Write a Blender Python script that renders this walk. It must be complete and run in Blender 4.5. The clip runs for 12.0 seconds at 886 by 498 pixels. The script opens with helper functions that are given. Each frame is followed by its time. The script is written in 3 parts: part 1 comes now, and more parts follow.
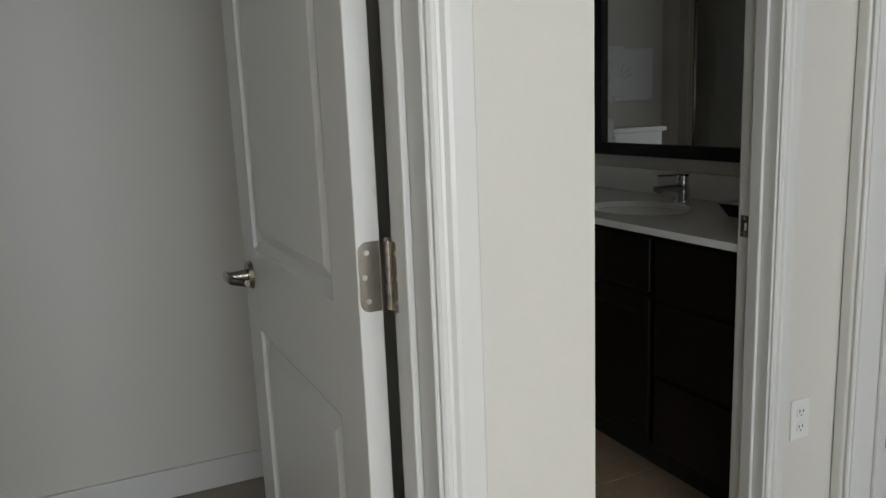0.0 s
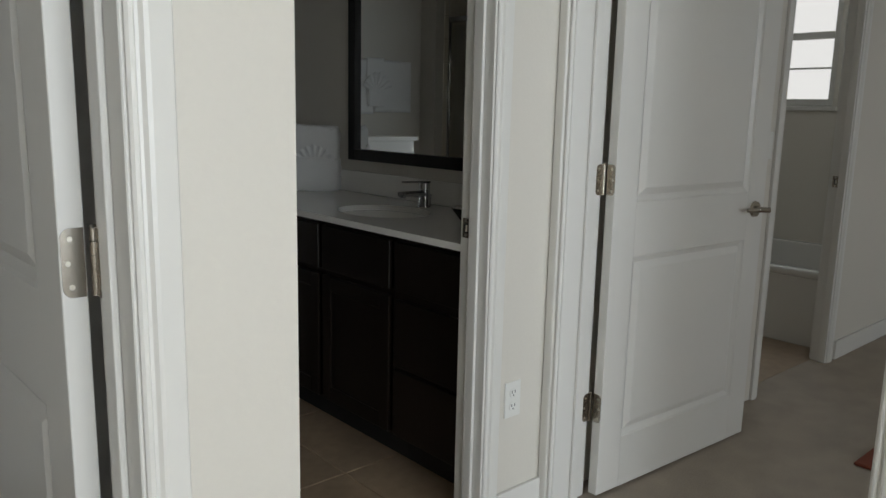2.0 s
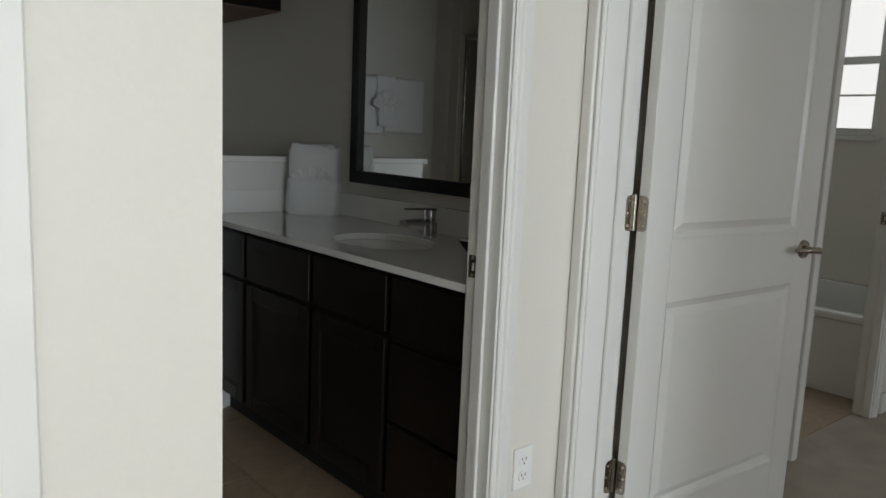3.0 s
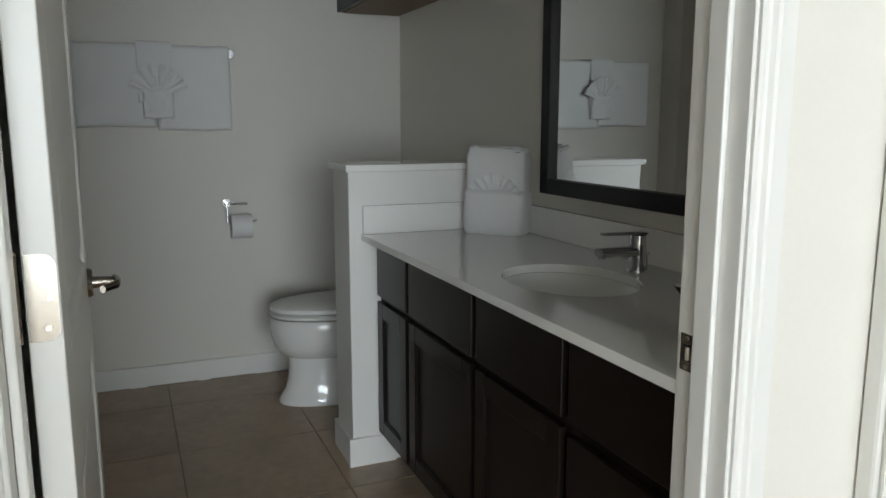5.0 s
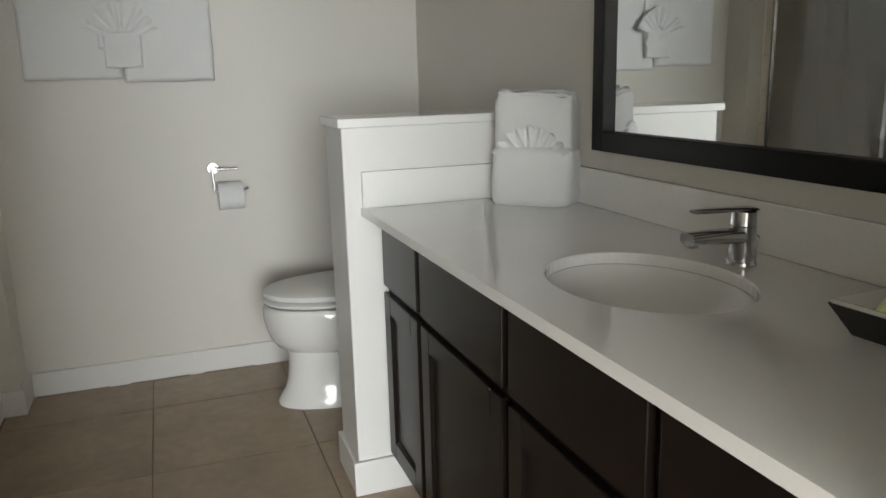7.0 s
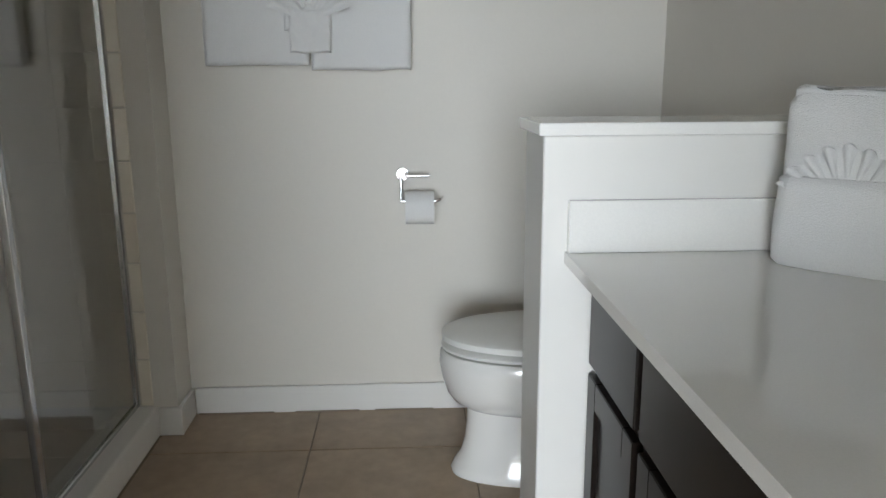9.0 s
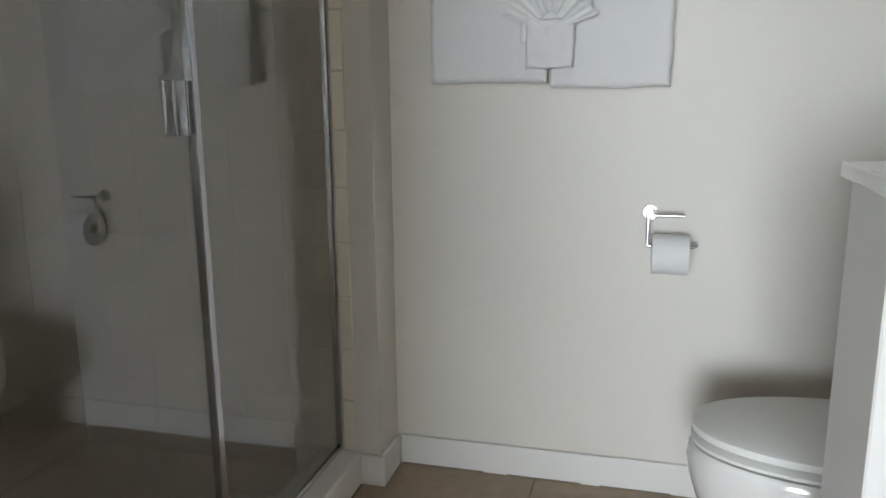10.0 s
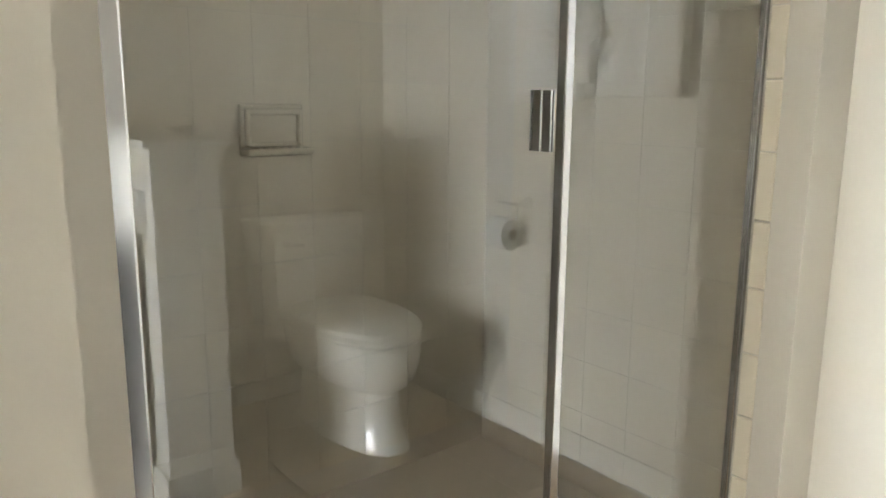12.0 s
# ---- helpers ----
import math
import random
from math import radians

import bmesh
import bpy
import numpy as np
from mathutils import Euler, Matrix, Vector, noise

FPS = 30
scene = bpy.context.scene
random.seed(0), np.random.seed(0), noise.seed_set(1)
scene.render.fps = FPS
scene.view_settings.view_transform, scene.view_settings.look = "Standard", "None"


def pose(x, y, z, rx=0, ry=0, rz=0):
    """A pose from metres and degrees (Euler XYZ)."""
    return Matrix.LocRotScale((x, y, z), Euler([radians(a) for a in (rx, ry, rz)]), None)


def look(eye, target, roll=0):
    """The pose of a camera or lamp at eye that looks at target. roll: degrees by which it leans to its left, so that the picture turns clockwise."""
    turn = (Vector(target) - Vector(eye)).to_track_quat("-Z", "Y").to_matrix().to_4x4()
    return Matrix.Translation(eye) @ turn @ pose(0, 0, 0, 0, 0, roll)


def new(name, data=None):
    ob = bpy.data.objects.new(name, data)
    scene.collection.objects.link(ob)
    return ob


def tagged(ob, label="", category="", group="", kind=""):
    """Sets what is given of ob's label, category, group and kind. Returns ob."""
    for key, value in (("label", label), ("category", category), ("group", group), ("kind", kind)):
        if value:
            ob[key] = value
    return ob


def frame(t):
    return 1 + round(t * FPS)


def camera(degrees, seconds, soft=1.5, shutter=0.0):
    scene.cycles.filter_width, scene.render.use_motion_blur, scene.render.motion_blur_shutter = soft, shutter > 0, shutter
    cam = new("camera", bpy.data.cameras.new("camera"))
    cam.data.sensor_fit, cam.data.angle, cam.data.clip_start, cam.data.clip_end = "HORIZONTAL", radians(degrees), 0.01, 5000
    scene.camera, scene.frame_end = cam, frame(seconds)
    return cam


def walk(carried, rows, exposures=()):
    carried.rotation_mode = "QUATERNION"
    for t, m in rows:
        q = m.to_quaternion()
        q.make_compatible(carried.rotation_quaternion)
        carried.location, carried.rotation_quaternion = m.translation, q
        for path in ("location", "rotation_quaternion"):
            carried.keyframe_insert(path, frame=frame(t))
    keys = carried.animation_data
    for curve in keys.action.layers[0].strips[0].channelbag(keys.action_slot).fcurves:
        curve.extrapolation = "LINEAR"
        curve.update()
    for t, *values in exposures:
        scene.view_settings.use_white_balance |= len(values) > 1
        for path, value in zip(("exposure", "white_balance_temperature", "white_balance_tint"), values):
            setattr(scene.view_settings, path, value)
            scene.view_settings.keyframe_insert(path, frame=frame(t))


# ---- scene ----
cam = camera(60.9, 12.0)
PATH = [
    (0, (0.443, -0.175, 1.286), (1.262, 1.611, 0.916), -2.3),
    (0.5, (0.443, -0.253, 1.288), (1.448, 1.438, 0.928), -1.9),
    (1, (0.438, -0.313, 1.286), (1.577, 1.287, 0.908), -0.7),
    (1.5, (0.446, -0.34, 1.287), (1.671, 1.197, 0.92), 0.4),
    (2, (0.47, -0.319, 1.278), (1.783, 1.147, 0.922), 1.3),
    (2.5, (0.549, -0.242, 1.269), (1.875, 1.221, 0.949), 1.6),
    (2.7, (0.612, -0.18, 1.263), (1.933, 1.29, 0.957), 2.1),
    (4.3, (1.083, 0.185, 1.31), (1.998, 1.932, 0.979), 0.8),
    (4.5, (1.129, 0.237, 1.304), (1.97, 2.022, 0.977), 0.5),
    (5, (1.226, 0.408, 1.286), (1.989, 2.227, 0.958), 0.0),
    (5.5, (1.294, 0.544, 1.286), (2.005, 2.372, 0.895), -2.5),
    (6, (1.4, 0.702, 1.264), (2.081, 2.537, 0.853), -3.0),
    (6.5, (1.456, 0.825, 1.258), (2.126, 2.656, 0.814), -1.3),
    (6.7, (1.471, 0.873, 1.252), (2.141, 2.705, 0.81), -1.4),
    (8.3, (1.641, 1.395, 1.229), (2.182, 3.262, 0.758), -2.1),
    (8.5, (1.67, 1.445, 1.221), (2.084, 3.35, 0.771), -1.9),
    (9, (1.694, 1.591, 1.219), (1.786, 3.541, 0.783), -0.3),
    (9.5, (1.659, 1.811, 1.219), (1.455, 3.753, 0.785), -0.7),
    (10, (1.652, 1.99, 1.25), (1.147, 3.881, 0.84), -0.5),
    (10.5, (1.68, 2.143, 1.257), (0.813, 3.895, 0.835), 2.2),
    (11, (1.735, 2.222, 1.256), (0.572, 3.799, 0.856), 3.6),
    (11.5, (1.745, 2.278, 1.251), (0.363, 3.666, 0.845), 2.6),
    (12, (1.709, 2.326, 1.253), (0.183, 3.561, 0.87), 0.4),
]
walk(cam, [(t, look(eye, aim, lean)) for t, eye, aim, lean in PATH],
     [(0.0, -1.45, 7000, 15), (1.2, -1.38, 7000, 14), (2.7, -1.2, 6950, 14), (4.5, -0.55, 6900, 12), (5.5, -0.05, 7000, 13), (6.5, 0.48, 7500, 15),
      (8.3, 0.70, 6950, 15), (9.5, 0.76, 6900, 15), (10.5, 1.36, 6950, 15), (11.2, 1.9, 7300, 14), (12.0, 2.6, 7600, 14)])

# ---- world and lights ----
world = bpy.data.worlds.new("sky")
scene.world = world
world.use_nodes = True
wn = world.node_tree
sky = wn.nodes.new("ShaderNodeTexSky")
sky.sky_type = "NISHITA"
sky.sun_disc = False
sky.sun_elevation, sky.sun_rotation = radians(48), radians(200)
wn.links.new(sky.outputs[0], wn.nodes["Background"].inputs[0])
wn.nodes["Background"].inputs[1].default_value = 0.12
sun_data = bpy.data.lights.new("sun", "SUN")
sun_data.energy, sun_data.angle, sun_data.color = 2.5, radians(0.5), (1.0, 0.95, 0.88)
sun = new("sun", sun_data)
sun.matrix_world = pose(0, 0, 8, 42, 0, 20)


def window_light(x, y, z, rx, rz, w, h, power, color):
    """Skylight entering through the opening of a window."""
    d = bpy.data.lights.new("window_light", "AREA")
    d.shape, d.size, d.size_y, d.energy, d.color = "RECTANGLE", w, h, power, color
    o = new("window_light", d)
    o.matrix_world = pose(x, y, z, rx, 0, rz)
    return o


DAY = (0.73, 0.875, 1.0)
window_light(0.57, -4.52, 1.32, 90, 0, 3.2, 2.0, 335, DAY)
window_light(4.30, -4.52, 1.50, 90, 0, 1.9, 1.3, 100, DAY)
window_light(5.46, 2.02, 1.81, 90, 90, 0.66, 0.8, 14, DAY)
window_light(-1.53, 1.50, 1.55, 90, -90, 0.8, 1.1, 1.5, (0.6, 0.75, 1.0))


# ---- materials ----
def mat(name, color, rough=0.5, metal=0.0, grain=0.0, scale=40.0, var=0.06, bump=0.0, coat=0.0, patch=1.6, rand=0.0):
    """A surface with broad stains, fine grain and relief, at real size in metres."""
    m = bpy.data.materials.new(name)
    m.use_nodes = True
    nt = m.node_tree
    b = nt.nodes["Principled BSDF"]
    b.inputs["Roughness"].default_value, b.inputs["Metallic"].default_value = rough, metal
    b.inputs["Coat Weight"].default_value = coat
    geo = nt.nodes.new("ShaderNodeNewGeometry")
    big = nt.nodes.new("ShaderNodeTexNoise")
    big.inputs["Scale"].default_value, big.inputs["Detail"].default_value = patch, 4
    fine = nt.nodes.new("ShaderNodeTexNoise")
    fine.inputs["Scale"].default_value, fine.inputs["Detail"].default_value = scale, 3
    for n in (big, fine):
        nt.links.new(geo.outputs["Position"], n.inputs["Vector"])
    add = nt.nodes.new("ShaderNodeMath")
    add.operation = "MULTIPLY_ADD"
    nt.links.new(big.outputs["Fac"], add.inputs[0])
    add.inputs[1].default_value, add.inputs[2].default_value = 2 * var, 1 - var
    add2 = nt.nodes.new("ShaderNodeMath")
    add2.operation = "MULTIPLY_ADD"
    nt.links.new(fine.outputs["Fac"], add2.inputs[0])
    add2.inputs[1].default_value, add2.inputs[2].default_value = 2 * grain, 1 - grain
    mul = nt.nodes.new("ShaderNodeMath")
    mul.operation = "MULTIPLY"
    nt.links.new(add.outputs[0], mul.inputs[0])
    nt.links.new(add2.outputs[0], mul.inputs[1])
    last = mul
    if rand:
        inf = nt.nodes.new("ShaderNodeObjectInfo")
        r = nt.nodes.new("ShaderNodeMath")
        r.operation = "MULTIPLY_ADD"
        nt.links.new(inf.outputs["Random"], r.inputs[0])
        r.inputs[1].default_value, r.inputs[2].default_value = 2 * rand, 1 - rand
        last = nt.nodes.new("ShaderNodeMath")
        last.operation = "MULTIPLY"
        nt.links.new(mul.outputs[0], last.inputs[0])
        nt.links.new(r.outputs[0], last.inputs[1])
    mix = nt.nodes.new("ShaderNodeVectorMath")
    mix.operation = "SCALE"
    mix.inputs[0].default_value = color
    nt.links.new(last.outputs[0], mix.inputs["Scale"])
    nt.links.new(mix.outputs[0], b.inputs["Base Color"])
    if bump:
        bp = nt.nodes.new("ShaderNodeBump")
        bp.inputs["Strength"].default_value, bp.inputs["Distance"].default_value = min(1.0, bump), 0.003
        nt.links.new(fine.outputs["Fac"], bp.inputs["Height"])
        nt.links.new(bp.outputs[0], b.inputs["Normal"])
    return m


def wood(name, color, rough):
    m = mat(name, color, rough, var=0.15, grain=0.1, scale=60)
    nt = m.node_tree
    co = nt.nodes.new("ShaderNodeNewGeometry")
    mp = nt.nodes.new("ShaderNodeMapping")
    mp.inputs["Scale"].default_value = (60, 60, 3)
    nz = nt.nodes.new("ShaderNodeTexNoise")
    nz.inputs["Scale"].default_value, nz.inputs["Detail"].default_value = 1.6, 5
    nt.links.new(co.outputs["Position"], mp.inputs["Vector"])
    nt.links.new(mp.outputs[0], nz.inputs["Vector"])
    ramp = nt.nodes.new("ShaderNodeValToRGB")
    ramp.color_ramp.elements[0].color = (*[c * 0.6 for c in color], 1)
    ramp.color_ramp.elements[1].color = (*[c * 1.6 for c in color], 1)
    nt.links.new(nz.outputs["Fac"], ramp.inputs[0])
    nt.links.new(ramp.outputs[0], nt.nodes["Principled BSDF"].inputs["Base Color"])
    return m


def glass_mat(name, tint, ior=1.5):
    m = bpy.data.materials.new(name)
    m.use_nodes = True
    b = m.node_tree.nodes["Principled BSDF"]
    b.inputs["Base Color"].default_value = (*tint, 1)
    b.inputs["Roughness"].default_value = 0.0
    b.inputs["Transmission Weight"].default_value = 1.0
    b.inputs["IOR"].default_value = ior
    return m


PAINT = mat("wall_paint", (0.72, 0.68, 0.612), 0.5, grain=0.02, scale=90, var=0.025, bump=0.12)
TRIM = mat("trim_paint", (0.77, 0.75, 0.71), 0.32, grain=0.01, scale=25, var=0.02, bump=0.03)
CEIL = mat("ceiling_paint", (0.78, 0.77, 0.74), 0.8, grain=0.05, scale=160, var=0.02, bump=0.4)
CARPET = mat("carpet", (0.40, 0.34, 0.28), 0.95, grain=0.4, scale=230, var=0.24, bump=1.0, patch=6)
FTILE = mat("floor_tile", (0.385, 0.28, 0.19), 0.36, grain=0.2, scale=22, var=0.24, bump=0.08, patch=5, rand=0.05)
GROUT = mat("grout", (0.25, 0.2, 0.15), 0.9, grain=0.2, scale=200)
STILE = mat("shower_tile", (0.84, 0.77, 0.65), 0.16, grain=0.02, scale=15, var=0.03, rand=0.02)
SGROUT = mat("shower_grout", (0.74, 0.70, 0.62), 0.8, grain=0.05, scale=150)
QUARTZ = mat("quartz", (0.85, 0.83, 0.79), 0.09, grain=0.05, scale=300, var=0.03, coat=0.5)
PORC = mat("porcelain", (0.80, 0.78, 0.74), 0.08, grain=0.0, scale=10, var=0.01, coat=0.5)
ACRYL = mat("shower_pan_acrylic", (0.82, 0.79, 0.74), 0.3, grain=0.02, scale=30, var=0.03)
ESPRESSO = wood("espresso_wood", (0.009, 0.0055, 0.004), 0.34)
ESPRESSO.node_tree.nodes["Principled BSDF"].inputs["Specular IOR Level"].default_value = 0.3
CABWOOD = mat("cabinet_underside", (0.20, 0.12, 0.07), 0.55, grain=0.2, scale=50)
DARK = mat("dark_recess", (0.01, 0.009, 0.008), 0.7, grain=0.1)
FRAMEB = mat("black_frame", (0.008, 0.007, 0.007), 0.42, grain=0.1, scale=60, bump=0.1)
FRAMEB.node_tree.nodes["Principled BSDF"].inputs["Specular IOR Level"].default_value = 0.25
CHROME = mat("chrome", (0.55, 0.55, 0.56), 0.16, 1.0, var=0.02)
NICKEL = mat("satin_nickel", (0.40, 0.36, 0.31), 0.25, 1.0, grain=0.05, scale=150, var=0.06)
BRASSY = mat("screw_head", (0.62, 0.58, 0.5), 0.3, 1.0)
MIRROR = mat("mirror", (0.86, 0.88, 0.87), 0.0, 1.0, var=0.0)
TOWEL = mat("terry_towel", (0.89, 0.88, 0.86), 0.95, grain=0.12, scale=520, var=0.04, bump=1.0)
PAPER = mat("toilet_paper", (0.82, 0.81, 0.79), 0.9, grain=0.04, scale=200, bump=0.2)
PLASTIC = mat("white_plastic", (0.80, 0.79, 0.75), 0.3, var=0.02)
SLOT = mat("dark_slot", (0.03, 0.03, 0.03), 0.6)
BLACKG = mat("black_lacquer", (0.006, 0.006, 0.006), 0.15)
SOAPW = mat("soap_wrapper", (0.62, 0.70, 0.34), 0.3, var=0.35, patch=40, grain=0.2, scale=90)
SOAPB = mat("soap_print", (0.10, 0.30, 0.34), 0.35, var=0.2, patch=60)
RUG = mat("red_rug", (0.22, 0.055, 0.03), 0.95, grain=0.5, scale=260, bump=1.0, var=0.3, patch=9)
GLASS = glass_mat("shower_glass", (0.97, 0.98, 0.965), 1.72)
CLEAR = glass_mat("window_glass", (0.97, 0.99, 0.98))
EXT = mat("outside_ground", (0.20, 0.22, 0.14), 0.9, grain=0.3, scale=3)


# ---- mesh helpers ----
def cube(bm, x0, x1, y0, y1, z0, z1, bevel=0.0, seg=1):
    """Adds a box, with its edges rounded, to bm."""
    made = bmesh.ops.create_cube(bm, size=1)["verts"]
    for v in made:
        v.co = Vector((x0 if v.co.x < 0 else x1, y0 if v.co.y < 0 else y1, z0 if v.co.z < 0 else z1))
    if bevel:
        edges = {e for v in made for e in v.link_edges}
        bmesh.ops.bevel(bm, geom=list(edges), offset=bevel, segments=seg, affect="EDGES", profile=0.5)
    return bm


def box(x0, x1, y0, y1, z0, z1, bevel=0.0, seg=1):
    return cube(bmesh.new(), x0, x1, y0, y1, z0, z1, bevel, seg)


def rod(bm, a, b, r, r2=None, seg=20):
    """Adds a round bar from a to b to bm."""
    a, b = Vector(a), Vector(b)
    m = Matrix.Translation((a + b) / 2) @ (b - a).to_track_quat("Z", "Y").to_matrix().to_4x4()
    bmesh.ops.create_cone(bm, cap_ends=True, segments=seg, radius1=r, radius2=r if r2 is None else r2, depth=(b - a).length, matrix=m)
    return bm


def loft(rings, close=True, cap=True):
    """A skin over rings of equal count."""
    bm = bmesh.new()
    vs = [[bm.verts.new(p) for p in ring] for ring in rings]
    n = len(rings[0])
    for i in range(len(vs) - 1):
        for j in range(n if close else n - 1):
            k = (j + 1) % n
            bm.faces.new((vs[i][j], vs[i][k], vs[i + 1][k], vs[i + 1][j]))
    if cap:
        bm.faces.new(vs[0][::-1])
        bm.faces.new(vs[-1])
    bmesh.ops.recalc_face_normals(bm, faces=bm.faces)
    return bm


def link(name, bm, material, smooth=False):
    me = bpy.data.meshes.new(name)
    bm.to_mesh(me)
    bm.free()
    me.materials.append(material)
    if smooth:
        me.shade_smooth()
        me.set_sharp_from_angle(angle=radians(40))
    return new(name, me)


def part(name, bm, material, parent, label="", smooth=False):
    o = link(name, bm, material, smooth)
    o.parent = parent
    if label:
        o["label"] = label
    return o


def thing(name, label, category, group="", m=None):
    o = new(name)
    o.empty_display_size = 0.1
    if m is not None:
        o.matrix_world = m
    return tagged(o, label, category, group)


def struct(name, bm, material, label="", category="wall"):
    return tagged(link(name, bm, material), label, category, kind="structure")


def piece(name, mesh, parent, m):
    o = new(name, mesh)
    o.parent = parent
    o.matrix_local = m
    return o


H = 2.45
PLASTER = "beige painted drywall wall with light orange-peel texture"

# ---- large structure ----
struct("ground", box(-60, 60, -60, 60, -0.5, -0.32), EXT, "dull green ground outside the house", "ground")
struct("floor_carpet", box(-1.6, 6.2, -4.62, 1.275, -0.25, 0.0), CARPET, "beige cut-pile carpet with faint footmarks", "floor")
struct("floor_closet", box(-1.6, 0.93, 1.277, 2.42, -0.25, -0.001), CARPET, "beige carpet in the side room", "floor")
floor_bath = struct("floor_bath", box(0.93, 2.69, 1.277, 4.39, -0.25, -0.004), GROUT, "bathroom floor of large beige ceramic tiles", "floor")
struct("floor_tub_room", box(2.692, 5.62, 1.277, 3.3, -0.25, 0.004), FTILE, "beige tiled floor of the second bathroom", "floor")
struct("floor_shower_base", box(-0.36, 0.928, 2.422, 4.39, -0.25, -0.002), GROUT, "subfloor under the shower pan", "floor")
struct("ceiling", box(-1.72, 6.32, -4.74, 4.39, H, H + 0.12), CEIL, "white textured ceiling", "ceiling")


def wall_x(name, x0, x1, y0, y1, holes=(), label=PLASTER):
    """A wall that runs along x, with openings (from, to, bottom, top)."""
    bm = bmesh.new()
    at = x0
    for a, b, z0, z1 in sorted(holes):
        cube(bm, at, a, y0, y1, 0, H)
        if z0 > 0:
            cube(bm, a, b, y0, y1, 0, z0)
        cube(bm, a, b, y0, y1, z1, H)
        at = b
    cube(bm, at, x1, y0, y1, 0, H)
    return struct(name, bm, PAINT, label)


def wall_y(name, x0, x1, y0, y1, holes=(), label=PLASTER):
    bm = bmesh.new()
    at = y0
    for a, b, z0, z1 in sorted(holes):
        cube(bm, x0, x1, at, a, 0, H)
        if z0 > 0:
            cube(bm, x0, x1, a, b, 0, z0)
        cube(bm, x0, x1, a, b, z1, H)
        at = b
    cube(bm, x0, x1, at, y1, 0, H)
    return struct(name, bm, PAINT, label)


DH = 2.05
wall_x("wall_closet_front", -1.6, 1.040, 0.640, 0.765, [(-0.001, 0.816, 0, DH)])
wall_y("wall_hall_return", 0.930, 1.038, 0.765, 1.19)
wall_x("wall_bath_front", 0.930, 2.60, 1.19, 1.302, [(1.087, 2.013, 0, DH)])
wall_y("wall_bath_side", 0.93, 1.045, 1.302, 2.47)
wall_x("wall_shower_near", -0.36, 0.80, 2.42, 2.572)
wall_x("wall_shower_return", 0.80, 0.93, 2.42, 2.50)
wall_y("wall_shower_back", -0.36, -0.25, 2.572, 4.272)
wall_x("wall_shower_far", -0.25, 0.876, 4.102, 4.272)
wall_x("wall_towels", -0.36, 2.69, 4.272, 4.39)
wall_y("wall_mirror", 2.60, 2.69, 1.277, 4.272)
wall_y("wall_hall_side", 2.275, 2.435, -4.62, 1.19, [(0.199, 1.150, 0, DH)])
wall_x("wall_north_room", 2.60, 6.2, 1.20, 1.274, [(3.80, 4.62, 0, DH)])
wall_y("wall_east", 6.2, 6.32, -4.62, 1.274)
wall_x("wall_south", -1.72, 6.32, -4.74, -4.62, [(-1.06, 2.20, 0.25, 2.35), (3.3, 5.3, 0.8, 2.2)])
wall_y("wall_west", -1.72, -1.6, -4.62, 2.42, [(1.05, 1.95, 0.95, 2.15)])
wall_x("wall_closet_back", -1.72, -0.36, 2.42, 2.53)
wall_y("wall_tub_east", 5.50, 5.62, 1.274, 3.3, [(1.66, 2.39, 1.37, 2.26)])
wall_x("wall_tub_north", 2.69, 5.62, 3.3, 3.42)


# ---- doors, frames, casings ----
CASING = [(0.0, 0.0), (0.0, 0.008), (0.004, 0.0115), (0.009, 0.0115), (0.0125, 0.0075), (0.0165, 0.0085), (0.021, 0.0145), (0.027, 0.016), (0.056, 0.014), (0.0585, 0.011), (0.0585, 0.0)]


def casing_bm(m, length):
    """A moulded casing: the profile, laid by m, drawn up along z."""
    rings = [[m @ Vector((u, -d, z)) for u, d in CASING] for z in (0.0, length)]
    return loft(rings)


def door_frame(name, m, width, depth, cut=0.0585, label="white painted door frame with moulded casing", outer=0.0585):
    """A jamb with stops and casing. Local x runs across the opening from 0 to width, the near wall face is y 0 and the far one y depth."""
    root = thing(name, label, "door frame", "white door frames", m)
    root["kind"] = "structure"
    part("jamb", box(-0.018, 0.0, -0.002, depth + 0.002, 0, DH - 0.018, 0.002), TRIM, root)
    part("jamb", box(width, width + 0.018, -0.002, depth + 0.002, 0, DH - 0.018, 0.002), TRIM, root)
    part("head_jamb", box(-0.018, width + 0.018, -0.002, depth + 0.002, DH - 0.018, DH, 0.002), TRIM, root)
    for a, b in ((0.0, 0.011), (width - 0.011, width)):
        part("door_stop", box(a + (0.0005 if a == 0 else 0), b - (0.0005 if a else 0), depth - 0.078, depth - 0.040, 0, DH - 0.03, 0.003, 2), TRIM, root)
    for side in (0, depth):
        turn = Matrix.Identity(4) if side == 0 else Matrix.Diagonal((1, -1, 1, 1))
        put = Matrix.Translation((0, side, 0)) @ turn
        left = Matrix.Scale(-1, 4, (1, 0, 0))
        k = cut / 0.0585
        part("casing", casing_bm(put @ Matrix.Translation((-0.005, 0, 0)) @ left @ Matrix.Diagonal((k if side == 0 else 1, 1, 1, 1)), DH + 0.05), TRIM, root)
        part("casing", casing_bm(put @ Matrix.Translation((width + 0.005, 0, 0)) @ Matrix.Diagonal((outer / 0.0585 if side == 0 else 1, 1, 1, 1)), DH + 0.05), TRIM, root)
    part("head_casing", box(-0.03, width + 0.06, -0.014, -0.001, DH + 0.051, DH + 0.11, 0.003), TRIM, root)
    return root


